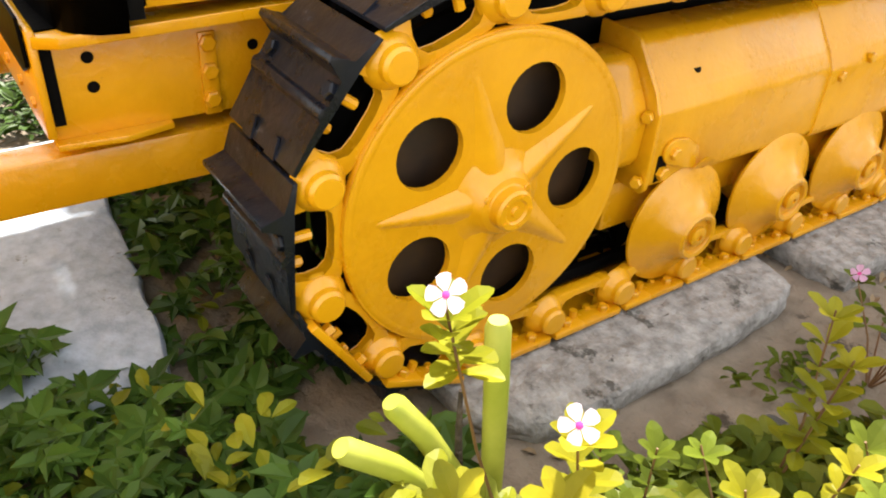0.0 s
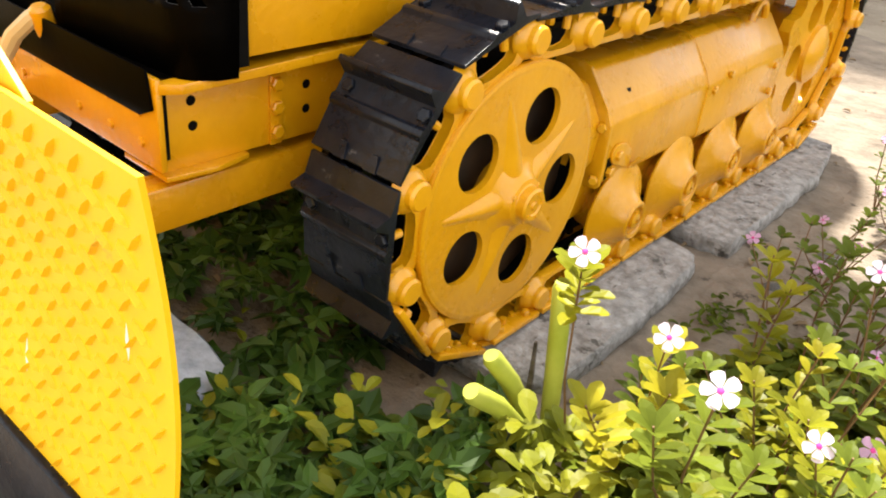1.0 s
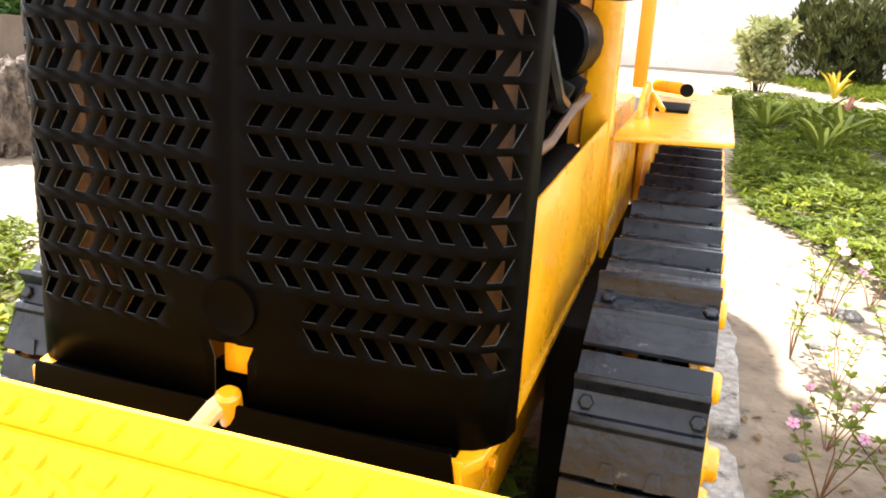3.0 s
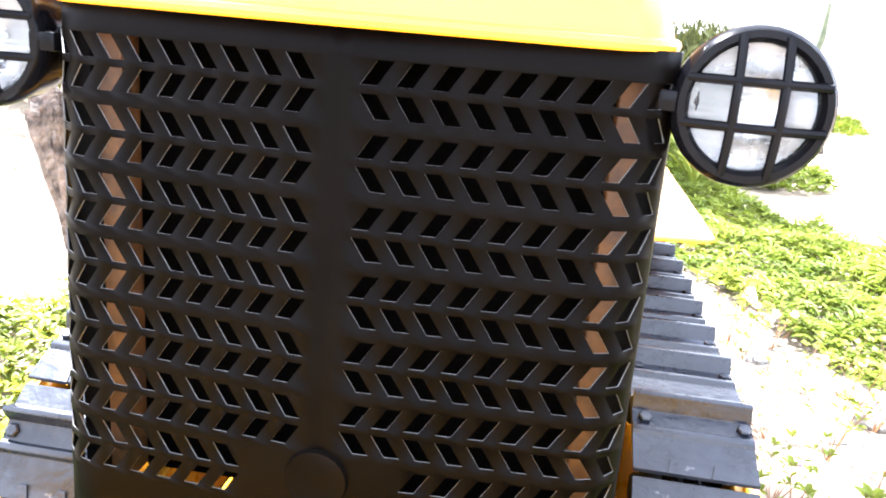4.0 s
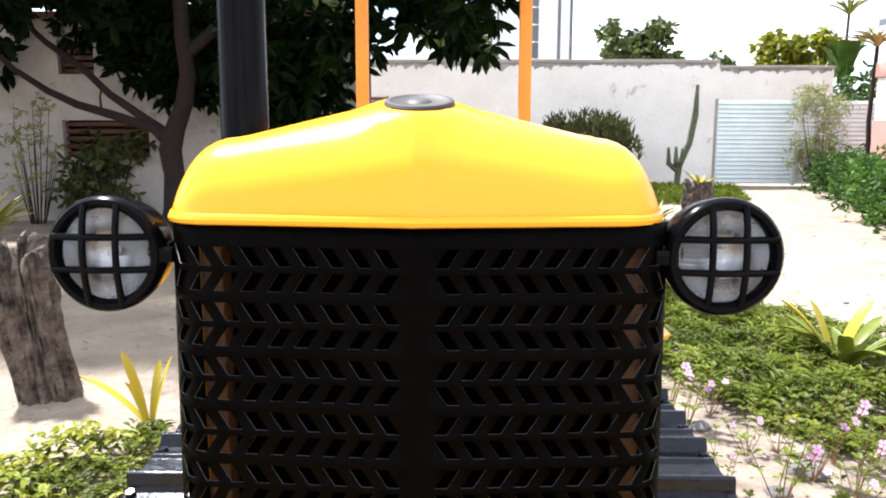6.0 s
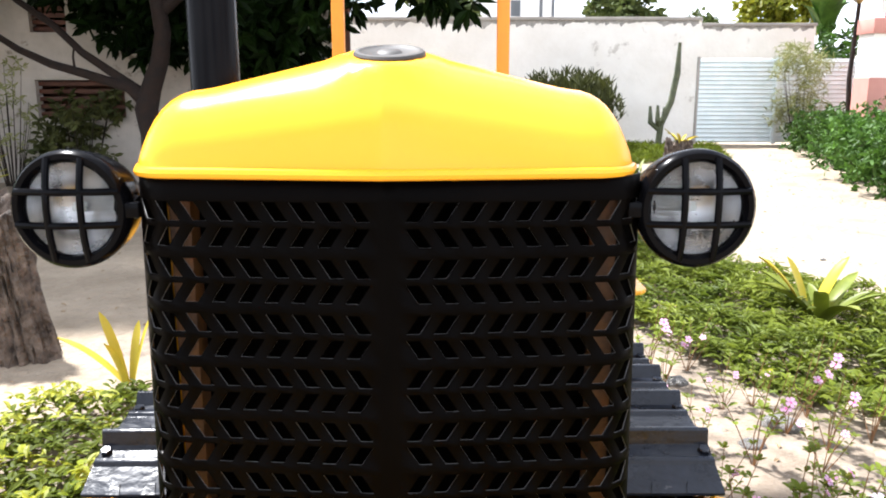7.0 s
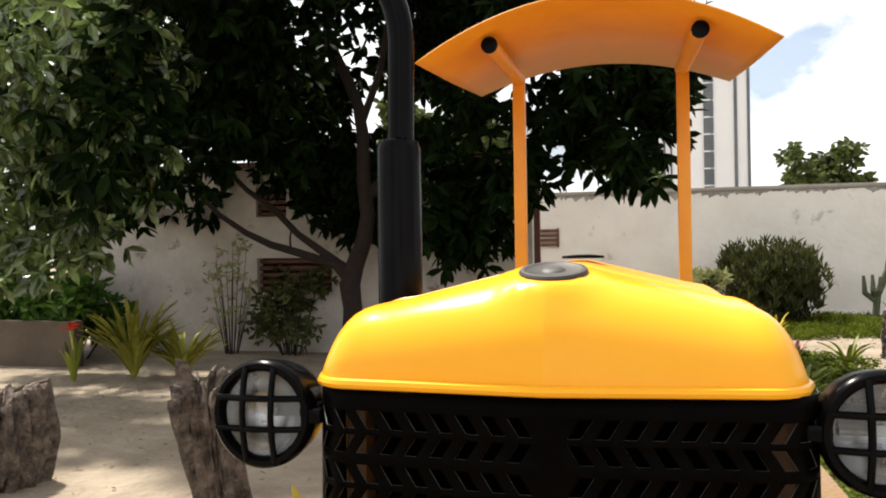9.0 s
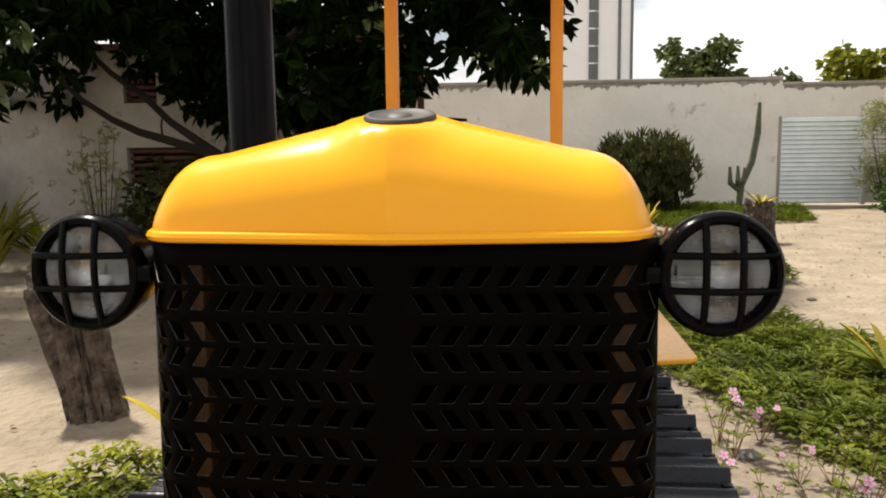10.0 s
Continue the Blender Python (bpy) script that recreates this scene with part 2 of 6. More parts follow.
STEM = material("reddish_stem", (0.13, 0.06, 0.03), (0.22, 0.12, 0.04), 0.6)
TOWER = material("white_tower_render", (0.70, 0.71, 0.72), (0.78, 0.79, 0.80), 0.8, scale=0.2)
TOWER_DARK = material("dark_tower_glazing", (0.06, 0.07, 0.08), (0.12, 0.13, 0.14), 0.3, scale=0.5)
PINK_WALL = material("pink_plaster", (0.46, 0.20, 0.16), (0.55, 0.27, 0.22), 0.9, scale=1)

GLASS = bpy.data.materials.new("lamp_glass")
GLASS.use_nodes = True
gb = GLASS.node_tree.nodes["Principled BSDF"]
gb.inputs["Transmission Weight"].default_value = 1.0
gb.inputs["Roughness"].default_value = 0.16
gb.inputs["IOR"].default_value = 1.38
# moulded ribs across the lens
gn, gl = GLASS.node_tree.nodes, GLASS.node_tree.links
gt, gw, gp = gn.new("ShaderNodeTexCoord"), gn.new("ShaderNodeTexWave"), gn.new("ShaderNodeBump")
gw.bands_direction = "Z"
gw.inputs["Scale"].default_value = 42.0
gp.inputs["Strength"].default_value, gp.inputs["Distance"].default_value = 0.35, 0.0012
gl.new(gt.outputs["Object"], gw.inputs["Vector"])
gl.new(gw.outputs["Fac"], gp.inputs["Height"])
gl.new(gp.outputs["Normal"], gb.inputs["Normal"])


# ---------------------------------------------------------------- mesh helpers
def world_of(ob):
    m = ob.matrix_basis.copy()
    while ob.parent:
        m = ob.parent.matrix_basis @ ob.matrix_parent_inverse @ m
        ob = ob.parent
    return m


def thing(name, at, label, category, group="", kind=""):
    ob = new(name)
    ob.empty_display_size = 0.1
    ob.location = at
    return tagged(ob, label, category, group, kind)


def mesh_of(name, bm, mat, sharp=32.0):
    bmesh.ops.recalc_face_normals(bm, faces=bm.faces)
    me = bpy.data.meshes.new(name)
    bm.to_mesh(me)
    bm.free()
    me.materials.append(mat)
    if sharp:
        me.shade_smooth()
        me.set_sharp_from_angle(angle=radians(sharp))
    return me


def part(name, bm, mat, parent, label="", sharp=32.0, kind=""):
    """One mesh object under a thing or a part; the bmesh is in world metres."""
    ob = new(name, mesh_of(name, bm, mat, sharp))
    ob.parent = parent
    ob.matrix_parent_inverse = world_of(parent).inverted()
    return tagged(ob, label, kind=kind)


def share(name, me, m, parent, label=""):
    """A part on mesh data that alike parts share, at the world pose m."""
    ob = new(name, me)
    ob.parent = parent
    ob.matrix_parent_inverse = world_of(parent).inverted()
    ob.matrix_basis = m
    return tagged(ob, label)


def solo(name, bm, mat, label, category="", kind="", group="", sharp=32.0):
    """A thing of one mesh; the bmesh is in world metres."""
    return tagged(new(name, mesh_of(name, bm, mat, sharp)), label, category, group, kind)


def box(bm, x0, x1, y0, y1, z0, z1, bevel=0.0, m=None):
    vs = [bm.verts.new((x, y, z)) for x in (x0, x1) for y in (y0, y1) for z in (z0, z1)]
    fs = [bm.faces.new([vs[i] for i in q]) for q in ((0, 1, 3, 2), (4, 6, 7, 5), (0, 4, 5, 1), (2, 3, 7, 6), (0, 2, 6, 4), (1, 5, 7, 3))]
    if bevel:
        es = list({e for f in fs for e in f.edges})
        r = bmesh.ops.bevel(bm, geom=es, offset=bevel, segments=2, affect="EDGES", profile=0.5)
        vs = list({v for f in r["faces"] for v in f.verts} | {v for v in vs if v.is_valid})
    if m is not None:
        bmesh.ops.transform(bm, matrix=m, verts=[v for v in vs if v.is_valid])
    return bm


def frame_of(axis):
    axis = Vector(axis).normalized()
    side = axis.cross(Vector((0, 0, 1)) if abs(axis.z) < 0.9 else Vector((0, 1, 0))).normalized()
    return side, axis.cross(side), axis


def lathe(bm, at, axis, profile, seg=24):
    """Profile: (radius, distance along the axis). Closed where the radius is 0."""
    u, v, w = frame_of(axis)
    at = Vector(at)
    rings = []
    for r, h in profile:
        if r <= 1e-6:
            rings.append([bm.verts.new(at + w * h)])
        else:
            rings.append([bm.verts.new(at + w * h + (u * math.cos(2 * math.pi * k / seg) + v * math.sin(2 * math.pi * k / seg)) * r) for k in range(seg)])
    for a, b in zip(rings, rings[1:]):
        for k in range(seg):
            q = [a[k % len(a)], a[(k + 1) % len(a)], b[(k + 1) % len(b)], b[k % len(b)]]
            q = [x for i, x in enumerate(q) if x not in q[:i]]
            if len(q) > 2:
                bm.faces.new(q)
    return bm


def cyl(bm, a, b, r, r2=None, seg=16, soft=0.0):
    a, b = Vector(a), Vector(b)
    h = (b - a).length
    r2 = r if r2 is None else r2
    pr = [(0, 0), (r, 0), (r2, h), (0, h)] if not soft else [(0, 0), (r - soft, 0), (r, soft), (r2, h - soft), (r2 - soft, h), (0, h)]
    return lathe(bm, a, b - a, pr, seg)


def tube(bm, pts, radius, seg=8, closed=False):
    """A round bar along points; radius may be a list."""
    pts = [Vector(p) for p in pts]
    rings, n = [], len(pts)
    prev = None
    for i, p in enumerate(pts):
        d = (pts[(i + 1) % n] if closed or i < n - 1 else p) - (pts[i - 1] if closed or i > 0 else p)
        d.normalize()
        if prev is None:
            u, v, _ = frame_of(d)
        else:
            u = (prev - d * prev.dot(d)).normalized()
            v = d.cross(u)
        prev = u
        r = radius[i] if isinstance(radius, (list, tuple)) else radius
        rings.append([bm.verts.new(p + (u * math.cos(2 * math.pi * k / seg) + v * math.sin(2 * math.pi * k / seg)) * r) for k in range(seg)])
    for i in range(n if closed else n - 1):
        a, b = rings[i], rings[(i + 1) % n]
        for k in range(seg):
            bm.faces.new((a[k], a[(k + 1) % seg], b[(k + 1) % seg], b[k]))
    if not closed:
        bm.faces.new(rings[0][::-1])
        bm.faces.new(rings[-1])
    return bm


def prism(bm, loop, vec, bevel=0.0):
    """A closed loop of points pushed along vec."""
    lo = [bm.verts.new(Vector(p)) for p in loop]
    hi = [bm.verts.new(Vector(p) + Vector(vec)) for p in loop]
    fs = [bm.faces.new(lo), bm.faces.new(hi[::-1])]
    for i in range(len(lo)):
        j = (i + 1) % len(lo)
        fs.append(bm.faces.new((lo[i], hi[i], hi[j], lo[j])))
    if bevel:
        bmesh.ops.bevel(bm, geom=list({e for f in fs for e in f.edges}), offset=bevel, segments=2, affect="EDGES", profile=0.5)
    return bm


def holed(bm, outer, holes, vec):
    """A plate with an outer loop and hole loops, pushed along vec."""
    vec = Vector(vec)
    edges, loops = [], []
    for loop in (outer, *holes):
        vs = [bm.verts.new(Vector(p)) for p in loop]
        loops.append(vs)
        edges += [bm.edges.new((vs[i], vs[(i + 1) % len(vs)])) for i in range(len(vs))]
    r = bmesh.ops.triangle_fill(bm, use_beauty=True, use_dissolve=False, edges=edges)
    faces = [g for g in r["geom"] if isinstance(g, bmesh.types.BMFace)]
    twin = {v: bm.verts.new(v.co + vec) for vs in loops for v in vs}
    for f in faces:
        bm.faces.new([twin[v] for v in reversed(f.verts)])
    for vs in loops:
        for i in range(len(vs)):
            a, b = vs[i], vs[(i + 1) % len(vs)]
            bm.faces.new((a, b, twin[b], twin[a]))
    return bm


def ring(cy, cz, r, seg, x=0.0, phase=0.0):
    return [(x, cy + r * math.cos(phase + 2 * math.pi * k / seg), cz + r * math.sin(phase + 2 * math.pi * k / seg)) for k in range(seg)]


def bolt(bm, at, axis, r=0.012, h=0.010):
    return lathe(bm, at, axis, [(0, -0.002), (r, -0.002), (r, h * 0.8), (r * 0.8, h), (0, h)], 6)


# ---------------------------------------------------------------- ground
def ground_height(x, y):
    return -0.026 + 0.015 * noise.noise((x * 0.6, y * 0.6, 0)) + 0.012 * noise.noise((x * 2.3, y * 2.3, 4.0))


bm = bmesh.new()
ticks = [-900, -300, -100, -50, -30, -20, -14]
ticks += [-10 + 0.25 * k for k in range(0, 121)] + [24, 30, 45, 80, 160, 400, 900]
grid = [[bm.verts.new((x, y, ground_height(x, y) if abs(x) < 12 and -10 < y < 20 else 0)) for y in ticks] for x in ticks]
for i in range(len(ticks) - 1):
    for j in range(len(ticks) - 1):
        bm.faces.new((grid[i][j], grid[i + 1][j], grid[i + 1][j + 1], grid[i][j + 1]))
solo("ground", bm, SAND, "pale trampled sand of a walled garden", "ground", "structure", sharp=80)


def soil_edge(x, y):
    """Over 0 where the bed's dark soil lies, and where it stands for shaded sand."""
    d = max(abs((x - 0.15) / 1.9), abs((y - 1.75) / 3.2))
    return 1.0 - d + 0.22 * noise.noise((x * 1.7, y * 1.7, 2.0)) + 0.08 * noise.noise((x * 6, y * 6, 5.0))


# soil by the tracks; the outer spread darkens sand where shade falls
bm = bmesh.new()
soil = {}
for i in range(-44, 56):
    for j in range(-42, 116):
        x, y = i * 0.05, j * 0.05
        if soil_edge(x, y) > 0:
            soil[i, j] = bm.verts.new((x, y, ground_height(x, y) + min(0.010, 0.05 * soil_edge(x, y) - 0.004) + 0.006 * noise.noise((x * 11, y * 11, 1.0))))
for (i, j), v in list(soil.items()):
    q = [soil.get(k) for k in ((i, j), (i + 1, j), (i + 1, j + 1), (i, j + 1))]
    if all(q):
        bm.faces.new(q)
solo("soil_bed", bm, SOIL, "bare brown soil round the tracks, spread wider for shaded ground", "ground", "structure", sharp=80)


# ---------------------------------------------------------------- crawler tractor
dozer = thing("crawler_tractor", (0, 0.5, 0), "yellow crawler tractor with black grille, parked on stone slabs", "tractor")

# track loop: idler in front, sprocket behind
IY, IZ, SY, PIN = 0.50, 0.375, 2.185, 0.285
LINKS = 30
STRAIGHT = SY - IY
LOOP = 2 * STRAIGHT + 2 * math.pi * PIN
PITCH = LOOP / LINKS


def on_loop(s):
    """Place (y, z), tangent and outward normal on the pin line; s runs forwards along the top and down round the idler."""
    s %= LOOP
    if s < STRAIGHT:
        return (SY - s, IZ + PIN), (-1, 0), (0, 1)
    s -= STRAIGHT
    if s < math.pi * PIN:
        a = math.pi / 2 + s / PIN
        return (IY + PIN * math.cos(a), IZ + PIN * math.sin(a)), (-math.sin(a), math.cos(a)), (math.cos(a), math.sin(a))
    s -= math.pi * PIN
    if s < STRAIGHT:
        return (IY + s, IZ - PIN), (1, 0), (0, -1)
    s -= STRAIGHT
    a = -math.pi / 2 + s / PIN
    return (SY + PIN * math.cos(a), IZ + PIN * math.sin(a)), (-math.sin(a), math.cos(a)), (math.cos(a), math.sin(a))


def pad_mesh(mat):
    """x across, y along the run (forwards at the top), z outwards."""
    bm = bmesh.new()
    w, outer = 0.108, 0.093
    prof = [(0.093, 0.042), (0.092, 0.050), (0.020, 0.052), (0.015, 0.060), (0.004, 0.061), (-0.001, 0.053),
            (-0.036, 0.054), (-0.046, 0.084), (-0.055, 0.085), (-0.062, 0.052), (-0.102, 0.042), (-0.102, 0.034), (-0.060, 0.042)]
    out = [(-w, y, z) for y, z in prof]
    prism(bm, out, (w + outer, 0, 0), 0.0018)
    # cut lips at the leading edge, over the next pad's tail
    for x in (-0.040, 0.030):
        prism(bm, [(x - 0.014, 0.093, 0.049), (x + 0.014, 0.093, 0.049), (x + 0.007, 0.066, 0.053), (x - 0.007, 0.066, 0.053)], (0, 0.001, 0.003))
    return mesh_of("pad", bm, mat)


def bolt_mesh(name, r, h, mat):
    bm = bmesh.new()
    bolt(bm, (0, 0, 0), (0, 0, 1), r, h)
    return mesh_of(name, bm, mat)


def link_mesh(low, mat):
    bm = bmesh.new()
    h = PITCH / 2
    arch = [(0.052, 0.034), (0.057, 0.014), (0.054, -0.006), (0.042, -0.019), (0.020, -0.023)]
    prof = [(-h - 0.012, -0.020), (-h + 0.03, -0.034), (h - 0.03, -0.034), (h + 0.012, -0.020), (h + 0.014, 0.014), (h - 0.018, 0.042), (h - 0.036, 0.042)]
    prof += arch + [(-y, z) for y, z in reversed(arch)] + [(-h + 0.036, 0.042), (-h + 0.018, 0.042), (-h - 0.014, 0.014)]
    prism(bm, [(0.0, y, z) for y, z in prof], (0.022, 0, 0), 0.002)
    lathe(bm, (0.018, -h, 0.0), (1, 0, 0), [(0.040, -0.004), (0.038, 0.003), (0.031, 0.011), (0.0265, 0.016), (0.0255, 0.026), (0.021, 0.031), (0, 0.032)], 18)
    bolt(bm, (0.014, 0.024, 0.042), (0, 0, -1), 0.008, 0.018)
    if low:
        box(bm, 0.012, 0.050, -0.080, 0.080, 0.028, 0.041, 0.003)
        for y in (-0.045, 0.045):
            bolt(bm, (0.034, y, 0.028), (0, 0, -1), 0.010, 0.012)
    return mesh_of("link", bm, mat)


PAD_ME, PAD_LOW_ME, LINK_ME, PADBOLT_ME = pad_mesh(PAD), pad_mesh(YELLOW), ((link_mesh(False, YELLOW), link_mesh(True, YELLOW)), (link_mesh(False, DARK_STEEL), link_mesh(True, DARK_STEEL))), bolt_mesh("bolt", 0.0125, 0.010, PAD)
bm = bmesh.new()
cyl(bm, (0, 0, 0.006), (0, 0, -0.022), 0.0075, 0.0075, 8)
PINEND_ME = mesh_of("pad_bolt_end", bm, YELLOW)
PHASE = STRAIGHT + 0.2537 + 0.016


def running_gear(side):
    """Track, idler, rollers and roller frame on one side (+1 or -1 along x)."""
    cx = 0.542 * side
    bm = bmesh.new()
    loop = [on_loop(LOOP * k / 60)[0] for k in range(60)]
    tube(bm, [(cx, y, z) for y, z in loop], 0.015, 6, True)
    track = part("track", bm, DARK_STEEL, dozer, "chain of black grouser pads on yellow links")
    for k in range(LINKS):
        (y, z), (ty, tz), (ny, nz_) = on_loop(PHASE + k * PITCH)
        m = Matrix(((1, 0, 0, cx), (0, ty, ny, y), (0, tz, nz_, z), (0, 0, 0, 1)))
        share("pad", PAD_LOW_ME if nz_ < -0.97 else PAD_ME, m @ Matrix.Diagonal((side, 1, 1, 1)), track)
        for bx in (-0.086 * side, 0.079 * side):
            share("bolt", PADBOLT_ME, m @ Matrix.Translation((bx, -0.018, 0.052)), track)
            share("pad_bolt_end", PINEND_ME, m @ Matrix.Translation((bx, -0.018, 0.036)), track)
        # inner links are near black, standing for shade inside the yellow chain
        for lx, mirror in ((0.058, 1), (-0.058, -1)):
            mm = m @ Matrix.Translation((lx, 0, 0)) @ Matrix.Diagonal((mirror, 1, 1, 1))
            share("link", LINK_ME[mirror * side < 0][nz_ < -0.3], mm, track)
    # idler wheel with five round holes
    s = side
    x_out = 0.628 * s
    bm = bmesh.new()
    holes = [ring(IY + 0.156 * math.cos(a), IZ + 0.156 * math.sin(a), 0.054, 24, x_out) for a in (radians(141 - 72 * k) for k in range(5))]
    holed(bm, ring(IY, IZ, 0.254, 64, x_out), holes, (-0.012 * s, 0, 0))
    idler = part("idler_wheel", bm, YELLOW, dozer, "yellow front idler wheel with five round holes", 30)
    # tread coloured near black for the shade behind the links
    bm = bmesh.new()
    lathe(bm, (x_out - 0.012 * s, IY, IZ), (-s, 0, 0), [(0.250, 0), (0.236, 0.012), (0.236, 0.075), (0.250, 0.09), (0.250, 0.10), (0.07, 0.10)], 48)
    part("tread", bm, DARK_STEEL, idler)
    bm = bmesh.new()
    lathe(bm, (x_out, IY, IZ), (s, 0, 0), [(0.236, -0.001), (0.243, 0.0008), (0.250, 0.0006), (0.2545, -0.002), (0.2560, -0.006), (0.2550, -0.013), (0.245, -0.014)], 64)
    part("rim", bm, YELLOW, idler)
    # added disc whose dark colour gives the holes their shade
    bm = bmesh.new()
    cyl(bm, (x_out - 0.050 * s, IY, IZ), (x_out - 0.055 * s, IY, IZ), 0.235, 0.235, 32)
    part("hole_shade_disc", bm, HOLE_SHADE, idler)
    bm = bmesh.new()
    lathe(bm, (x_out, IY, IZ), (s, 0, 0), [(0.084, -0.002), (0.068, 0.004), (0.055, 0.012), (0.049, 0.022), (0.045, 0.027), (0.036, 0.029), (0.034, 0.031), (0.033, 0.046), (0.029, 0.050), (0.020, 0.050), (0.017, 0.047), (0.009, 0.047), (0.007, 0.051), (0, 0.051)], 28)
    lathe(bm, (x_out - 0.012 * s, IY, IZ), (-s, 0, 0), [(0.06, 0), (0.06, 0.14), (0, 0.14)], 20)
    for k in range(3):
        a = 2 * math.pi * k / 3 + 0.6
        bolt(bm, (x_out + 0.024 * s, IY + 0.041 * math.cos(a), IZ + 0.041 * math.sin(a)), (s, 0, 0), 0.006, 0.006)
    for k in range(5):
        a = 2 * math.pi * k / 5
        box(bm, x_out + 0.048 * s, x_out + 0.052 * s, IY + 0.0245 * math.cos(a) - 0.003, IY + 0.0245 * math.cos(a) + 0.003, IZ + 0.0245 * math.sin(a) - 0.002, IZ + 0.0245 * math.sin(a) + 0.002)
    part("hub", bm, YELLOW, idler)
    for k in range(5):
        a = radians(105 - 72 * k)
        d, n = Vector((0, math.cos(a), math.sin(a))), Vector((0, -math.sin(a), math.cos(a)))
        c = Vector((x_out, IY, IZ))
        bm = bmesh.new()
        loops = []
        for r, w, h in ((0.035, 0.046, 0.016), (0.075, 0.034, 0.013), (0.12, 0.024, 0.010), (0.165, 0.017, 0.006), (0.212, 0.010, -0.001)):
            loops.append([bm.verts.new(c + d * r + n * u * w + Vector((s * (h * q - 0.002 * (1 - q)), 0, 0))) for u, q in ((-1, 0), (-0.7, 0.22), (-0.38, 0.75), (-0.12, 1), (0.12, 1), (0.38, 0.75), (0.7, 0.22), (1, 0))])
        for a_, b_ in zip(loops, loops[1:]):
            for i in range(7):
                bm.faces.new((a_[i], a_[i + 1], b_[i + 1], b_[i]))
        bm.faces.new(loops[-1])
        part("rib", bm, YELLOW, idler, sharp=80)
    # rear sprocket
    bm = bmesh.new()
    teeth = []
    for k in range(52):
        r = 0.262 if k % 4 in (0, 1) else 0.300
        a = 2 * math.pi * k / 52
        teeth.append((x_out - 0.03 * s, SY + r * math.cos(a), IZ + r * math.sin(a)))
    holes = [ring(SY + 0.155 * math.cos(a), IZ + 0.155 * math.sin(a), 0.052, 16, x_out - 0.03 * s) for a in (2 * math.pi * k / 6 for k in range(6))]
    holed(bm, teeth, holes, (-0.035 * s, 0, 0))
    sp = part("sprocket", bm, YELLOW, dozer, "toothed yellow drive sprocket")
    bm = bmesh.new()
    lathe(bm, (x_out - 0.06 * s, SY, IZ), (s, 0, 0), [(0.10, 0), (0.095, 0.045), (0.06, 0.065), (0, 0.07)], 20)
    lathe(bm, (x_out - 0.06 * s, SY, IZ), (-s, 0, 0), [(0.13, 0), (0.13, 0.20), (0, 0.20)], 20)
    part("hub", bm, YELLOW, sp)
    # roller frame cover: chamfered box in two lengths
    for y0, y1, grow in ((0.845, 1.335, 0.0), (1.325, 1.84, 0.004)):
        bm = bmesh.new()
        g = grow
        loop = [(0.46, 0.29), (0.612 + g, 0.29 - g), (0.618 + g, 0.30), (0.618 + g, 0.432), (0.602 + g, 0.462 + g), (0.55, 0.535 + g), (0.53, 0.545 + g), (0.46, 0.545 + g)]
        prism(bm, [(x * s, y0, z) for x, z in loop], (0, y1 - y0, 0), 0.006)
        cover = part("roller_frame", bm, YELLOW, dozer, "chamfered yellow track frame cover")
        bm = bmesh.new()
        if not grow:
            cyl(bm, (0.585 * s, 0.955, 0.486), (0.575 * s, 0.955, 0.476), 0.009, 0.009, 10)
            part("plug_hole", bm, DARK_STEEL, cover)
            bm = bmesh.new()
            lp = [(0.893 + 0.024 * math.cos(a), 0.357 + 0.024 * math.sin(a)) for a in (radians(70 + 20 * k) for k in range(10))]
            prism(bm, [(0.619 * s, y, z) for y, z in lp + [(0.930, 0.318), (0.972, 0.305), (0.960, 0.352), (0.925, 0.376)]], (0.007 * s, 0, 0), 0.002)
            prism(bm, [(0.626 * s, 0.950, 0.312), (0.626 * s, 0.978, 0.305), (0.640 * s, 0.992, 0.325), (0.640 * s, 0.966, 0.338)], (0.004 * s, 0, 0.002), 0.001)
            bolt(bm, (0.624 * s, 0.893, 0.355), (s, 0, 0), 0.012, 0.012)
            part("latch_plate", bm, YELLOW, cover)
            bm = bmesh.new()
            prism(bm, [(0.6185 * s, 0.862, 0.352), (0.6185 * s, 0.882, 0.352), (0.6185 * s, 0.892, 0.305), (0.6185 * s, 0.862, 0.300)], (0.001 * s, 0, 0))
            part("opening", bm, DARK_STEEL, cover)
            bm = bmesh.new()
            bolt(bm, (0.620 * s, 0.876, 0.318), (s, 0, 0), 0.013, 0.012)
            part("bolt", bm, YELLOW, cover)
        else:
            for by, bz in ((1.36, 0.415), (1.78, 0.41), (1.45, 0.44), (1.79, 0.33)):
                bm = bmesh.new()
                bolt(bm, (0.622 * s, by, bz), (s, 0, 0), 0.011, 0.009)
                part("bolt", bm, YELLOW, cover)
            bm = bmesh.new()
            tube(bm, [(0.57 * s, 1.68 + 0.045 * math.cos(a), 0.545 + 0.05 * math.sin(a)) for a in (math.pi * k / 10 for k in range(11))], 0.011, 8)
            part("lifting_eye", bm, YELLOW, cover)
    # front recoil housing between the idler and the cover
    bm = bmesh.new()
    sec = [(0.47, 0.325), (0.585, 0.325), (0.602, 0.345), (0.606, 0.42), (0.596, 0.448), (0.560, 0.505), (0.545, 0.518), (0.47, 0.518)]
    prism(bm, [(x * s, 0.735, z) for x, z in sec], (0, 0.1, 0), 0.012)
    sec = [(0.46, 0.284), (0.616, 0.284), (0.625, 0.295), (0.625, 0.436), (0.608, 0.468), (0.552, 0.545), (0.53, 0.552), (0.46, 0.552)]
    prism(bm, [(x * s, 0.834, z) for x, z in sec], (0, 0.010, 0), 0.003)
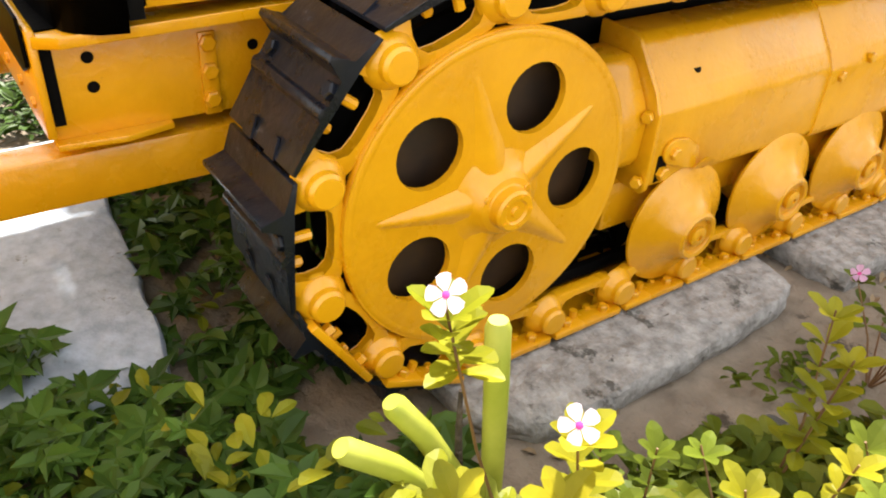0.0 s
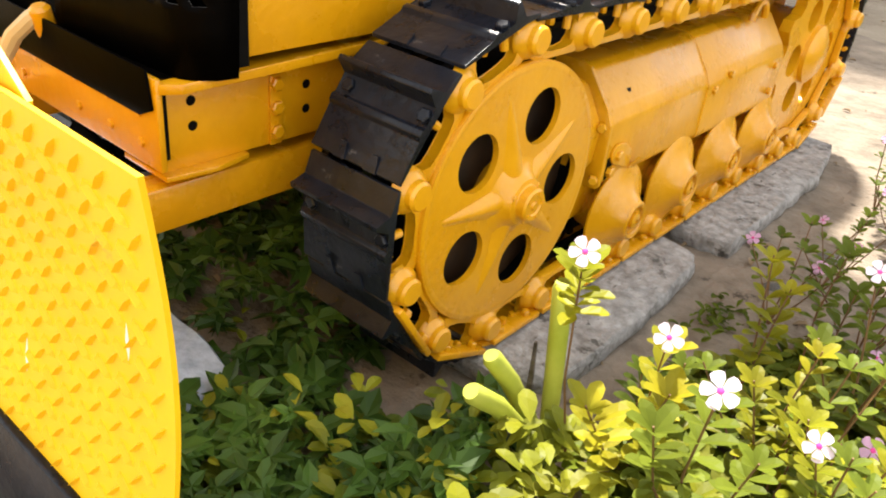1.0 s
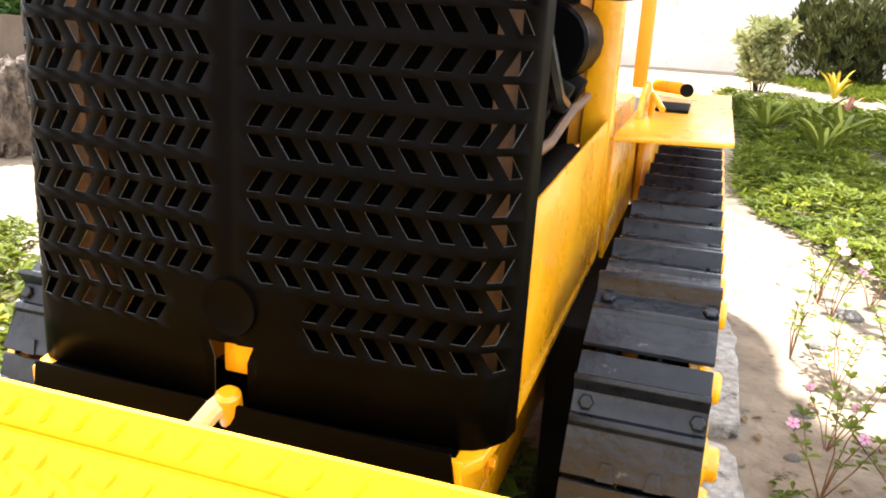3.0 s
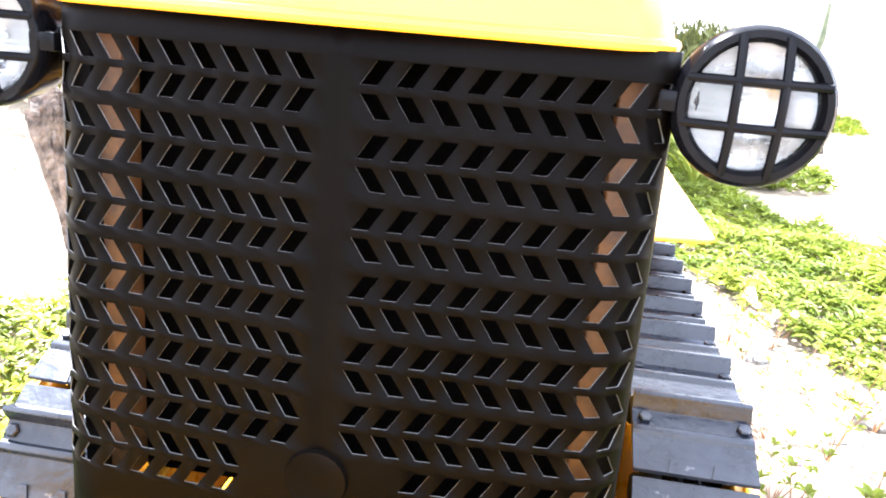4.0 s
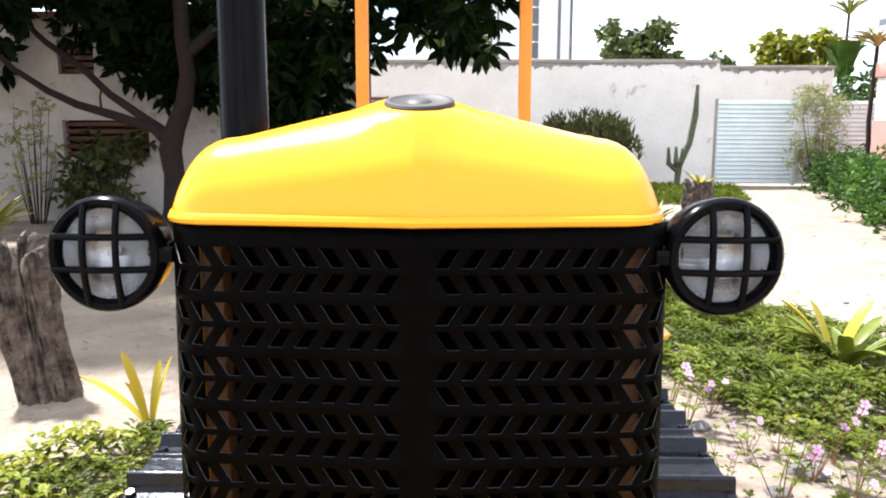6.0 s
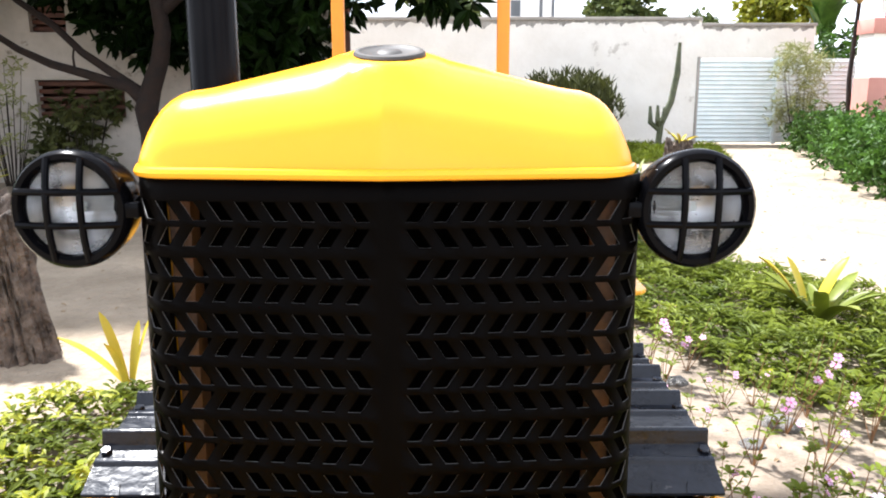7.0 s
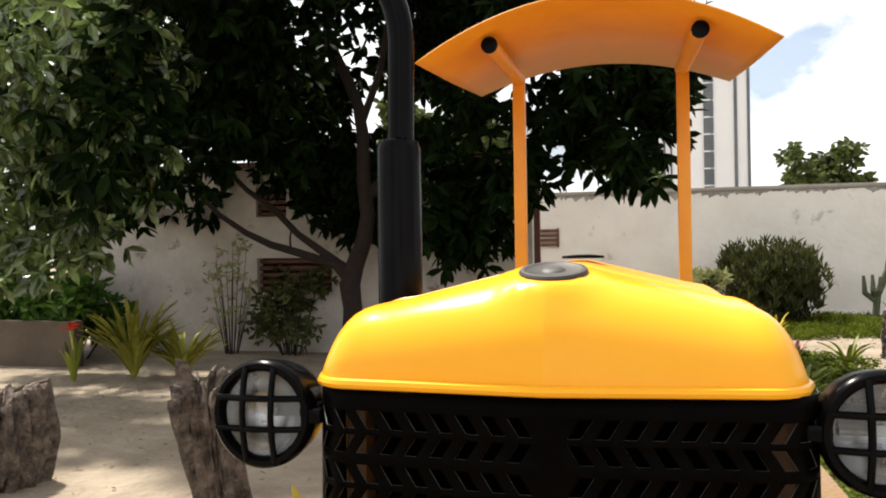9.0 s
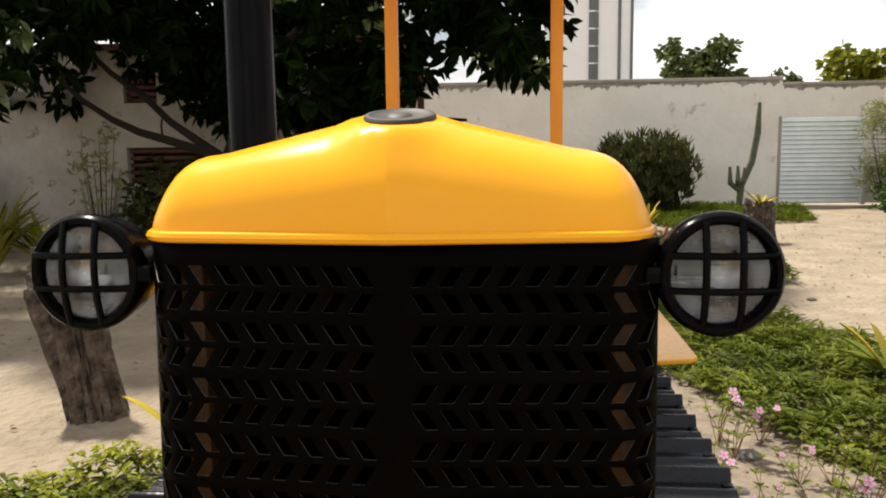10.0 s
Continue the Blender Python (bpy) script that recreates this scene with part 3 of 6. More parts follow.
    for by, bx, bz in ((0.826, 0.608, 0.43), (0.826, 0.612, 0.31)):
        bolt(bm, (bx * s, by, bz), (0.5 * s, -1, 0), 0.011, 0.012)
    part("recoil_housing", bm, YELLOW, dozer)
    bm = bmesh.new()
    box(bm, 0.384 * s, 0.432 * s, 1.55, 2.32, 0.16, 0.80, 0.02)
    part("final_drive", bm, YELLOW, dozer)
    bm = bmesh.new()
    box(bm, 0.47 * s, 0.572 * s, 0.80, 1.95, 0.19, 0.288, 0.008)
    part("lower_frame", bm, YELLOW, dozer)
    # added dark box; hides the sunny ground and darkens the gap by the track
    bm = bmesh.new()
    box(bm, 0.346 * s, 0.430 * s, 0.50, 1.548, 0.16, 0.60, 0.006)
    part("gap_block", bm, DARK_STEEL, dozer)
    for y in (0.955, 1.238, 1.515, 1.79):
        bm = bmesh.new()
        lathe(bm, (0.56 * s, y, 0.190), (s, 0, 0), [(0.055, -0.02), (0.064, 0.034), (0.116, 0.048), (0.1225, 0.053), (0.1225, 0.058), (0.116, 0.062), (0.098, 0.069), (0.070, 0.084), (0.052, 0.101), (0.048, 0.113), (0.043, 0.117), (0.036, 0.115), (0.033, 0.107), (0, 0.107)], 40)
        roller = part("track_roller", bm, YELLOW, dozer, "domed yellow track roller")
        bm = bmesh.new()
        lathe(bm, (0.666 * s, y, 0.190), (s, 0, 0), [(0.020, -0.002), (0.020, 0.010), (0.014, 0.013), (0.006, 0.013), (0.006, 0.009), (0, 0.009)], 12)
        part("axle_cap", bm, YELLOW, roller)


running_gear(1)
running_gear(-1)


# grille guard: folded plate with chevron slots
def guard_plan(s):
    """Plan curve from the middle crease: arc length s to (x, y)."""
    flat, r, turn = 0.318, 0.075, radians(84)
    cx, sx = math.cos(radians(4.0)), math.sin(radians(4.0))
    if s <= flat:
        return s * cx, s * sx
    a = min((s - flat) / r, turn)
    x = flat * cx + r * (math.sin(radians(4) + a) - math.sin(radians(4)))
    y = flat * sx + r * (math.cos(radians(4)) - math.cos(radians(4) + a))
    rest = max(0.0, s - flat - turn * r)
    return x + rest * math.cos(radians(4) + turn), y + rest * math.sin(radians(4) + turn)


def guard():
    bm = bmesh.new()
    cols, step, top, pair = 9, 0.0405, 1.285, 0.0838
    lean, rows = 0.0185, 7
    # heights of the mesh rows and how far the slanting lines lean at each
    levels = [(1.319, 0.0, 0), (top, 0.0, 0)]
    for k in range(rows):
        z = top - k * pair
        levels += [(z - 0.002, lean, 1), (z - 0.030, 0.0, 0), (z - 0.040, 0.0, 1), (z - 0.068, lean, 0), (z - 0.079, lean * 0.5, 0)]
    levels += [(0.68, 0, 0), (0.606, 0, 0)]
    half = [0.006, 0.012]
    for c in range(cols):
        half += [0.026 + c * step, 0.026 + c * step + 0.0196]
    half += [0.027 + cols * step + 0.010, 0.027 + cols * step + 0.045]
    lines = [-s for s in reversed(half)] + half
    nh = len(half)
    verts = []
    for z, shift, _ in levels:
        row = []
        for i, s in enumerate(lines):
            e = (i - nh) if i >= nh else (nh - 1 - i)
            x, y = guard_plan(abs(s) + (shift if 1 < e < nh - 2 else 0))
            row.append(bm.verts.new((math.copysign(x, s) * 0.992 - 0.004, y + 0.0035 * (e == 0) - 0.025 * (1.322 - z) / 0.7, z)))
        verts.append(row)
    for j in range(len(levels) - 1):
        z_mid = (levels[j][0] + levels[j + 1][0]) / 2
        for i in range(len(lines) - 1):
            e = (i - nh) if i >= nh else (nh - 2 - i)
            slot = levels[j][2] and e >= 2 and e % 2 == 0 and e < 2 + 2 * cols
            if slot and (top - z_mid) / pair > rows - 1 and e < 5:
                slot = False
            if slot or (nh - 3 <= i <= nh + 1 and z_mid < 0.70):
                continue
            bm.faces.new((verts[j][i], verts[j][i + 1], verts[j + 1][i + 1], verts[j + 1][i]))
    bmesh.ops.remove_doubles(bm, verts=bm.verts, dist=0.0002)
    ob = part("grille_guard", bm, GUARD, dozer, "black sheet grille guard with rows of chevron slots", 40)
    sol = ob.modifiers.new("thickness", "SOLIDIFY")
    sol.thickness, sol.offset = 0.0020, 0.0
    ob.data.materials.append(EDGE_GLINT)
    sol.material_offset_rim = 1
    bm = bmesh.new()
    lathe(bm, (-0.004, -0.022, 0.757), (0, -1, 0), [(0.042, -0.004), (0.040, 0.004), (0.032, 0.001), (0, -0.004)], 28)
    part("round_badge_plate", bm, GUARD, ob)


guard()

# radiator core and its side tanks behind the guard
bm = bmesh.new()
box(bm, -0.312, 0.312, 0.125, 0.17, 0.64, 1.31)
part("radiator", bm, CORE, dozer, "radiator core behind the guard, near black for the shade there")
for s in (-1, 1):
    bm = bmesh.new()
    box(bm, 0.314 * s, 0.349 * s, 0.085, 0.17, 0.64, 1.31, 0.004)
    part("radiator_tank", bm, TANK, dozer, "brown radiator side tank")
    # added dark plate that keeps bright ground out of the end slots
    bm = bmesh.new()
    box(bm, 0.351 * s - 0.004, 0.380 * s - 0.004, 0.080, 0.100, 0.62, 1.305)
    part("slot_block", bm, DARK_STEEL, dozer)

# front cowl of the hood: lip, rounded nose, ridge
HALF, MID = 0.3805, -0.011


def nose_edge(x):
    """Plan of the lip: y for |x|."""
    x = abs(x)
    flat = 0.309
    if x < flat:
        return -0.006 + 0.10 * x
    u = min(1.0, (x - flat) / (HALF - flat))
    return -0.006 + 0.10 * flat + 0.080 * (1 - math.sqrt(max(0.0, 1 - u * u)))


def roof_height(x):
    """Full height of the hood above the lip for |x|."""
    x = abs(x)
    if x < 0.02:
        return 0.178
    if x < 0.28:
        return 0.178 - (x - 0.02) * 0.245
    u = (x - 0.28) / (HALF - 0.28)
    return 0.1143 * (1 - u ** 2.3) ** 0.6 if u < 1 else 0.0


def hood_shell(y1, name, mat, label, y_cut=None):
    bm = bmesh.new()
    xs = [HALF * math.sin(math.pi / 2 * k / 24) for k in range(25)]
    xs = sorted({round(-x, 5) for x in xs} | {round(x, 5) for x in xs} | {-0.003, 0.003})
    rise = [0, 0.03, 0.06, 0.10, 0.15, 0.20, 0.25, 0.30, 0.36, 0.42, 0.48, 0.54, 0.60, 0.66, 0.72, 0.78, 0.84, 0.90, 1.0]
    rows = []
    for x in xs:
        y0, h, col = nose_edge(x), roof_height(x), []
        run = 0.115 + 0.095 * (1 - abs(x) / HALF) ** 1.3
        for u in rise:
            y, z = y0 + run * u, 1.328 + h * (1 - (1 - u) ** 2.6) ** (0.62 - 0.2 * (1 - abs(x) / HALF))
            k = max(0.0, min(1.0, (0.095 - math.hypot(x, y - 0.115)) / 0.035))  # flat seat of the cap
            k = k * k * (3 - 2 * k)
            col.append(bm.verts.new((x + MID, y, z * (1 - k) + k * (1.494 + 0.21 * (y - 0.115)))))
        col.append(bm.verts.new((x + MID, y1, 1.328 + h)))
        rows.append(col)
    for a, b in zip(rows, rows[1:]):
        for i in range(len(a) - 1):
            bm.faces.new((a[i], b[i], b[i + 1], a[i + 1]))
    bmesh.ops.remove_doubles(bm, verts=bm.verts, dist=0.0004)
    ob = part(name, bm, mat, dozer, label, 60)
    return ob


nose = hood_shell(0.33, "hood_nose", YELLOW_HOOD, "glossy yellow rounded radiator cowl with a ridge")
bm = bmesh.new()
lip = [(x * HALF, nose_edge(x * HALF) - 0.004) for x in [-1 + k / 24 for k in range(49)]]
tube(bm, [(MID - HALF, 0.33, 1.324), (MID - HALF, 0.2, 1.324)] + [(x + MID, y, 1.324) for x, y in lip] + [(MID + HALF, 0.2, 1.324), (MID + HALF, 0.33, 1.324)], 0.0085, 8)
part("rolled_lip", bm, YELLOW_HOOD, nose)
bm = bmesh.new()
lathe(bm, (MID + 0.006, 0.115, 1.4955), (0, -0.21, 1), [(0.054, -0.008), (0.0555, 0.001), (0.053, 0.0045), (0.047, 0.005), (0.043, 0.0025), (0.020, 0.002), (0.016, 0.005), (0.006, 0.006), (0, 0.006)], 36)
part("radiator_cap", bm, CAP, dozer, "flat dark grey round radiator cap")

for dy in (0.296, 0.318):
    bm = bmesh.new()
    tube(bm, [(x + MID, dy, 1.3265 + roof_height(x)) for x in [HALF * 0.995 * math.sin(math.pi / 2 * k / 24) for k in range(-24, 25)]], 0.0035, 6)
    part("seam_bead", bm, YELLOW_HOOD, nose)
# rear hood, a little lower and duller
bm = bmesh.new()
sec = []
for x in [HALF * 0.985 * k / 16 for k in range(-16, 17)]:
    sec.append((x + MID, 1.318 + roof_height(x / 0.985) * 0.985))
loops = [[bm.verts.new((x, y, z + dz)) for x, z in sec] for y, dz in ((0.31, 0.0), (0.34, -0.002), (0.62, 0.004), (0.95, 0.010))]
for a, b in zip(loops, loops[1:]):
    for i in range(len(a) - 1):
        bm.faces.new((a[i], a[i + 1], b[i + 1], b[i]))
hood = part("rear_hood", bm, ORANGE, dozer, "dull orange engine hood", 50)
sol = hood.modifiers.new("thickness", "SOLIDIFY")
sol.thickness = 0.004
bm = bmesh.new()
lathe(bm, (0.0, 0.84, 1.508), (0, 0, 1), [(0.052, 0), (0.052, 0.006), (0.02, 0.009), (0, 0.009)], 20)
part("filler_cap", bm, BLACK, dozer, "black filler cap")

# engine sides
for s in (-1, 1):
    bm = bmesh.new()
    prism(bm, [(0.364 * s, 0.105, 0.632), (0.364 * s, 0.880, 0.632), (0.364 * s, 0.880, 0.934), (0.364 * s, 0.105, 0.912)], (0.005 * s, 0, 0), 0.001)
    part("side_panel", bm, YELLOW, dozer, "flat yellow lower engine side panel")
    bm = bmesh.new()
    box(bm, 0.352 * s, 0.368 * s, 0.106, 0.122, 0.905, 1.315, 0.002)
    part("front_pillar", bm, YELLOW, dozer)
    bm = bmesh.new()
    box(bm, 0.31 * s, 0.373 * s, 0.883, 0.949, 0.62, 1.325, 0.003)
    part("rear_pillar", bm, YELLOW, dozer)
    bm = bmesh.new()
    box(bm, 0.372 * s, 0.382 * s, 0.951, 2.1, 0.60, 0.887, 0.002)
    side = part("rear_side_panel", bm, YELLOW, dozer)
    bm = bmesh.new()
    box(bm, 0.3815 * s, 0.3835 * s, 1.115, 1.125, 0.735, 0.775)
    part("slot", bm, DARK_STEEL, side)
    bm = bmesh.new()
    prism(bm, [(0.384 * s, 0.895, 0.888), (0.615 * s, 0.945, 0.888), (0.636 * s, 0.972, 0.888), (0.640 * s, 2.05, 0.888), (0.384 * s, 2.05, 0.888)], (0, 0, 0.012), 0.002)
    part("fender", bm, YELLOW, dozer, "flat yellow fender plate over the track")

# engine block, coloured near black for the shade seen through the openings
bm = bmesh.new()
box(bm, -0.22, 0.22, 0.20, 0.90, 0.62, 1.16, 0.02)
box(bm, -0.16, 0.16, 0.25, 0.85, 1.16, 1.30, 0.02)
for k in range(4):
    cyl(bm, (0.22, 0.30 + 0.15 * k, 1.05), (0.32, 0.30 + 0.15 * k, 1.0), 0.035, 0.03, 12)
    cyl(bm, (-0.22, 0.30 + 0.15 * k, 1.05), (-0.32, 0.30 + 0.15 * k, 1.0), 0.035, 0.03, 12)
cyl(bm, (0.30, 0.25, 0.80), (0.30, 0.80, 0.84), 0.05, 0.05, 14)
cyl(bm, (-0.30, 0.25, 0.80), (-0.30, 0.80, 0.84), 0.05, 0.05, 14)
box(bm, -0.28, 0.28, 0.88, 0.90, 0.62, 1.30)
part("engine", bm, DARK_STEEL, dozer, "engine block, near black with the shade of its bay")

# front frame
for s in (-1, 1):
    bm = bmesh.new()
    box(bm, 0.300 * s, 0.318 * s, -0.028, 1.2, 0.45, 0.605, 0.003)
    fr = part("frame_rail", bm, YELLOW, dozer, "yellow frame side plate with bolt holes")
    for y, z in ((0.031, 0.561), (0.032, 0.519), (0.262, 0.545), (0.262, 0.500)):
        bm = bmesh.new()
        cyl(bm, (0.3155 * s, y, z), (0.3187 * s, y, z), 0.0085, 0.0085, 12)
        part("bolt_hole", bm, DARK_STEEL, fr)
    bm = bmesh.new()
    box(bm, 0.3165 * s, 0.3190 * s, -0.0275, -0.011, 0.472, 0.584)
    part("slot", bm, DARK_STEEL, fr)
    bm = bmesh.new()
    prism(bm, [(0.318 * s, 0.180, 0.575), (0.318 * s, 0.205, 0.575), (0.318 * s, 0.205, 0.45), (0.318 * s, 0.180, 0.45)], (0.006 * s, 0, 0), 0.002)
    for z in (0.56, 0.518, 0.475):
        bolt(bm, (0.323 * s, 0.192, z), (s, 0, 0), 0.013, 0.010)
    part("bolt_strip", bm, YELLOW, fr)
    bm = bmesh.new()
    prism(bm, [(0.21 * s, -0.03, 0.452), (0.335 * s, -0.03, 0.452), (0.345 * s, 0.06, 0.452), (0.330 * s, 0.13, 0.452), (0.21 * s, 0.13, 0.452)], (0, 0, -0.010), 0.002)
    part("bottom_flange", bm, YELLOW, fr)
    bm = bmesh.new()
    box(bm, 0.255 * s, 0.315 * s, -0.30, 1.3, 0.345, 0.425, 0.006)
    part("push_arm", bm, YELLOW, dozer, "square yellow blade arm")
    bm = bmesh.new()
    prism(bm, [(0.340 * s, -0.036, 0.604), (0.358 * s, -0.005, 0.604), (0.372 * s, 0.09, 0.612), (0.372 * s, 0.9, 0.630), (0.31 * s, 0.9, 0.630), (0.31 * s, -0.036, 0.604)], (0, 0, -0.016), 0.002)
    part("grille_seat", bm, YELLOW, dozer)
bm = bmesh.new()
box(bm, -0.340, 0.340, -0.040, -0.028, 0.462, 0.612, 0.004)
cross = part("front_crossmember", bm, YELLOW, dozer, "yellow front frame plate with bolts")
for x in (-0.29, -0.2, -0.1, 0.1, 0.2, 0.29):
    for z in (0.50, 0.55):
        bm = bmesh.new()
        bolt(bm, (x, -0.040, z), (0, -1, 0), 0.008, 0.005)
        part("bolt", bm, YELLOW, cross)
bm = bmesh.new()
prism(bm, [(-0.325, -0.0415, 0.625), (-0.335, -0.0415, 0.565), (-0.30, -0.0415, 0.548), (0.30, -0.0415, 0.548), (0.335, -0.0415, 0.565), (0.325, -0.0415, 0.625)], (0, -0.005, 0), 0.001)
part("apron", bm, GUARD, dozer, "black apron plate under the grille")
bm = bmesh.new()
box(bm, -0.325, 0.325, -0.041, 0.10, 0.600, 0.607)
part("frame_top", bm, GUARD, dozer)
# tow tongue in the foot of the crease and its hose
bm = bmesh.new()
box(bm, -0.030, 0.018, 0.0, 0.05, 0.648, 0.705, 0.004)
lathe(bm, (0.0, -0.035, 0.612), (0.1, -0.25, 1), [(0.016, -0.03), (0.019, 0.0), (0.018, 0.026), (0.012, 0.032), (0, 0.032)], 18)
part("pull_hook", bm, YELLOW, dozer)
bm = bmesh.new()
tube(bm, [(0.0, -0.036, 0.63), (-0.012, -0.052, 0.618), (-0.03, -0.075, 0.59), (-0.045, -0.10, 0.54), (-0.055, -0.12, 0.46), (-0.06, -0.16, 0.38), (-0.06, -0.24, 0.36)], 0.015, 10)
part("hydraulic_hose", bm, HOSE, dozer, "cream hydraulic hose")

# blade
def blade_y(z):
    """Hollow of the mouldboard."""
    u = (z - 0.23) / 0.495
    return -0.352 + 0.015 * u + 0.022 * math.sin(math.pi * max(0, min(1, u)))


bm = bmesh.new()
zs = [0.21 + 0.515 * k / 12 for k in range(13)]
front = [(0, blade_y(z), z) for z in zs]
back = [(0, blade_y(z) + 0.006, z) for z in reversed(zs)]
prism(bm, [(-0.818, y, z) for _, y, z in front + back], (1.636, 0, 0))
blade = part("blade", bm, YELLOW_PLATE, dozer, "yellow tread-plate dozer blade with worn black cutting edge", 25)
bm = bmesh.new()
prism(bm, [(-0.605, -0.3275, 0.705), (0.605, -0.3275, 0.705), (0.605, -0.3265, 0.720), (0.520, -0.323, 0.771), (-0.520, -0.323, 0.771), (-0.605, -0.3265, 0.722)], (0, 0.006, 0))
part("top_lip", bm, YELLOW_PLATE, blade)
bm = bmesh.new()
prism(bm, [(-0.816, -0.364, 0.226), (-0.816, -0.350, 0.226), (-0.816, -0.366, 0.05), (-0.816, -0.384, 0.05)], (1.632, 0, 0), 0.003)
part("cutting_edge", bm, PAD, blade, "black bolted cutting edge")
for x, z, h in ((0.055, 0.36, 0.075), (0.062, 0.45, 0.05), (0.030, 0.60, 0.05)):
    bm = bmesh.new()
    prism(bm, [(x, blade_y(z) - 0.0006, z), (x + 0.004, blade_y(z + 0.3 * h) - 0.0006, z + 0.3 * h), (x + 0.006, blade_y(z + h) - 0.0006, z + h), (x + 0.001, blade_y(z + 0.6 * h) - 0.0006, z + 0.6 * h)], (0, 0.002, 0))
    part("rust_run", bm, TANK, blade)
for x, z in [(0.296, 0.348), (0.492, 0.331), (0.737, 0.485)]:
    bm = bmesh.new()
    prism(bm, [(x, blade_y(z) - 0.0006, z), (x + 0.005, blade_y(z + 0.02) - 0.0006, z + 0.02), (x + 0.004, blade_y(z + 0.05) - 0.0006, z + 0.05), (x - 0.002, blade_y(z + 0.025) - 0.0006, z + 0.025)], (0, 0.002, 0))
    part("paint_scratch", bm, SCRATCH, blade)
# raised tread lugs, alternately turned
random.seed(5)
vs, fs = [], []


def lug(c, u, v, n):
    o = len(vs)
    for a, b, h in ((-1, 0, 0), (-0.5, -1, 0), (0.5, -1, 0), (1, 0, 0), (0.5, 1, 0), (-0.5, 1, 0), (-0.6, 0, 1), (0.6, 0, 1)):
        vs.append(tuple(c + u * a * 0.0175 + v * b * 0.0029 + n * h * 0.0068))
    fs.extend([(o, o + 1, o + 6), (o + 1, o + 2, o + 7, o + 6), (o + 2, o + 3, o + 7), (o + 3, o + 4, o + 7), (o + 4, o + 5, o + 6, o + 7), (o + 5, o, o + 6)])


def lugs(x0, x1, z0, z1, place):
    nx, nzz = int((x1 - x0) / 0.043), int((z1 - z0) / 0.0225)
    for i in range(nx + 1):
        for j in range(nzz + 1):
            x, z = x0 + 0.043 * (i + 0.5 * (j % 2)), z0 + 0.0225 * j
            c, n, ok = place(x, z)
            if ok:
                up = n.cross(Vector((1, 0, 0))) * -1
                a = radians(38 if j % 2 else -52)
                u = Vector((1, 0, 0)) * math.cos(a) + up * math.sin(a)
                lug(c, u, n.cross(u), n)


def on_blade(x, z):
    e = 0.01
    d = (blade_y(z + e) - blade_y(z - e)) / (2 * e)
    n = Vector((0, -1, d)).normalized()
    return Vector((x, blade_y(z), z)), n, abs(x) < 0.80 and 0.24 < z < 0.712


lugs(-0.80, 0.80, 0.245, 0.715, on_blade)
lugs(-0.58, 0.58, 0.747, 0.752, lambda x, z: (Vector((x, -0.3265 + (z - 0.722) * 0.075, z)), Vector((0, -1, 0.2)).normalized(), abs(x) < 0.585 - (z - 0.725) * 1.7))
me = bpy.data.meshes.new("tread_pattern")
me.from_pydata(vs, [], fs)
me.materials.append(YELLOW_PLATE)
ob = new("tread_pattern", me)
ob.parent, ob.matrix_parent_inverse = blade, world_of(blade).inverted()
tagged(ob, kind="stuff")


# headlights
def headlight(side):
    cx, cy, cz = 0.470 * side - 0.012, 0.06, 1.266
    ax = Vector((0.03 * side, -1, 0.02)).normalized()
    c = Vector((cx, cy, cz))
    u, v, w = frame_of(ax)
    bm = bmesh.new()
    lathe(bm, c, ax, [(0, -0.112), (0.028, -0.110), (0.058, -0.098), (0.077, -0.074), (0.084, -0.046), (0.0855, -0.012), (0.089, -0.010), (0.0905, 0.004), (0.089, 0.014), (0.084, 0.020), (0.076, 0.020), (0.071, 0.014), (0.070, 0.0)], 44)
    lamp = part("headlight", bm, BLACK, dozer, "round black work lamp with a wire guard over clear glass")
    bm = bmesh.new()
    lathe(bm, c, ax, [(0.071, 0.002), (0.055, -0.025), (0.025, -0.045), (0, -0.048)], 32)
    part("reflector", bm, REFLECTOR, lamp)
    bm = bmesh.new()
    lathe(bm, c, ax, [(0.0, -0.044), (0.008, -0.044), (0.008, -0.022), (0, -0.018)], 12)
    part("bulb", bm, GATE, lamp)
    bm = bmesh.new()
    lathe(bm, c, ax, [(0.071, 0.006), (0.05, 0.012), (0.025, 0.015), (0, 0.016)], 32)
    lens = part("lens", bm, GLASS, lamp)
    lens.visible_shadow = False
    right, up = Vector((1, 0, 0)), Vector((0, 0, 1))
    for k, (d, e) in enumerate(((right, up), (right, up), (up, right), (up, right))):
        off = (-0.025, 0.025)[k % 2] + (0.003 if k < 2 else 0.0)
        half = math.sqrt(0.081 ** 2 - off ** 2)
        pts = []
        for q in range(9):
            t = -1 + q / 4
            pts.append(c + d * half * t + e * off + ax * (0.018 + 0.014 * (1 - t * t)))
        bm = bmesh.new()
        tube(bm, pts, 0.0056, 8)
        part("guard_bar", bm, BLACK, lamp)
    bm = bmesh.new()
    tube(bm, [c + Vector((-0.06 * side, 0.035, 0)), c + Vector((-0.095 * side, 0.02, 0.0))], 0.017, 10)
    box(bm, (cx - 0.105 * side), (cx - 0.07 * side), 0.04, 0.058, cz - 0.012, cz + 0.012, 0.003)
    part("bracket", bm, BLACK, lamp)


headlight(1)
headlight(-1)

# exhaust
bm = bmesh.new()
lathe(bm, (-0.440, 0.73, 1.30), (0, 0, 1), [(0.045, 0), (0.055, 0.01), (0.055, 0.485), (0.048, 0.503), (0.034, 0.51), (0, 0.51)], 28)
muf = part("muffler", bm, BLACK, dozer, "upright black exhaust silencer")
bm = bmesh.new()
pts = [(-0.434, 0.73, 1.79), (-0.430, 0.73, 2.05)]
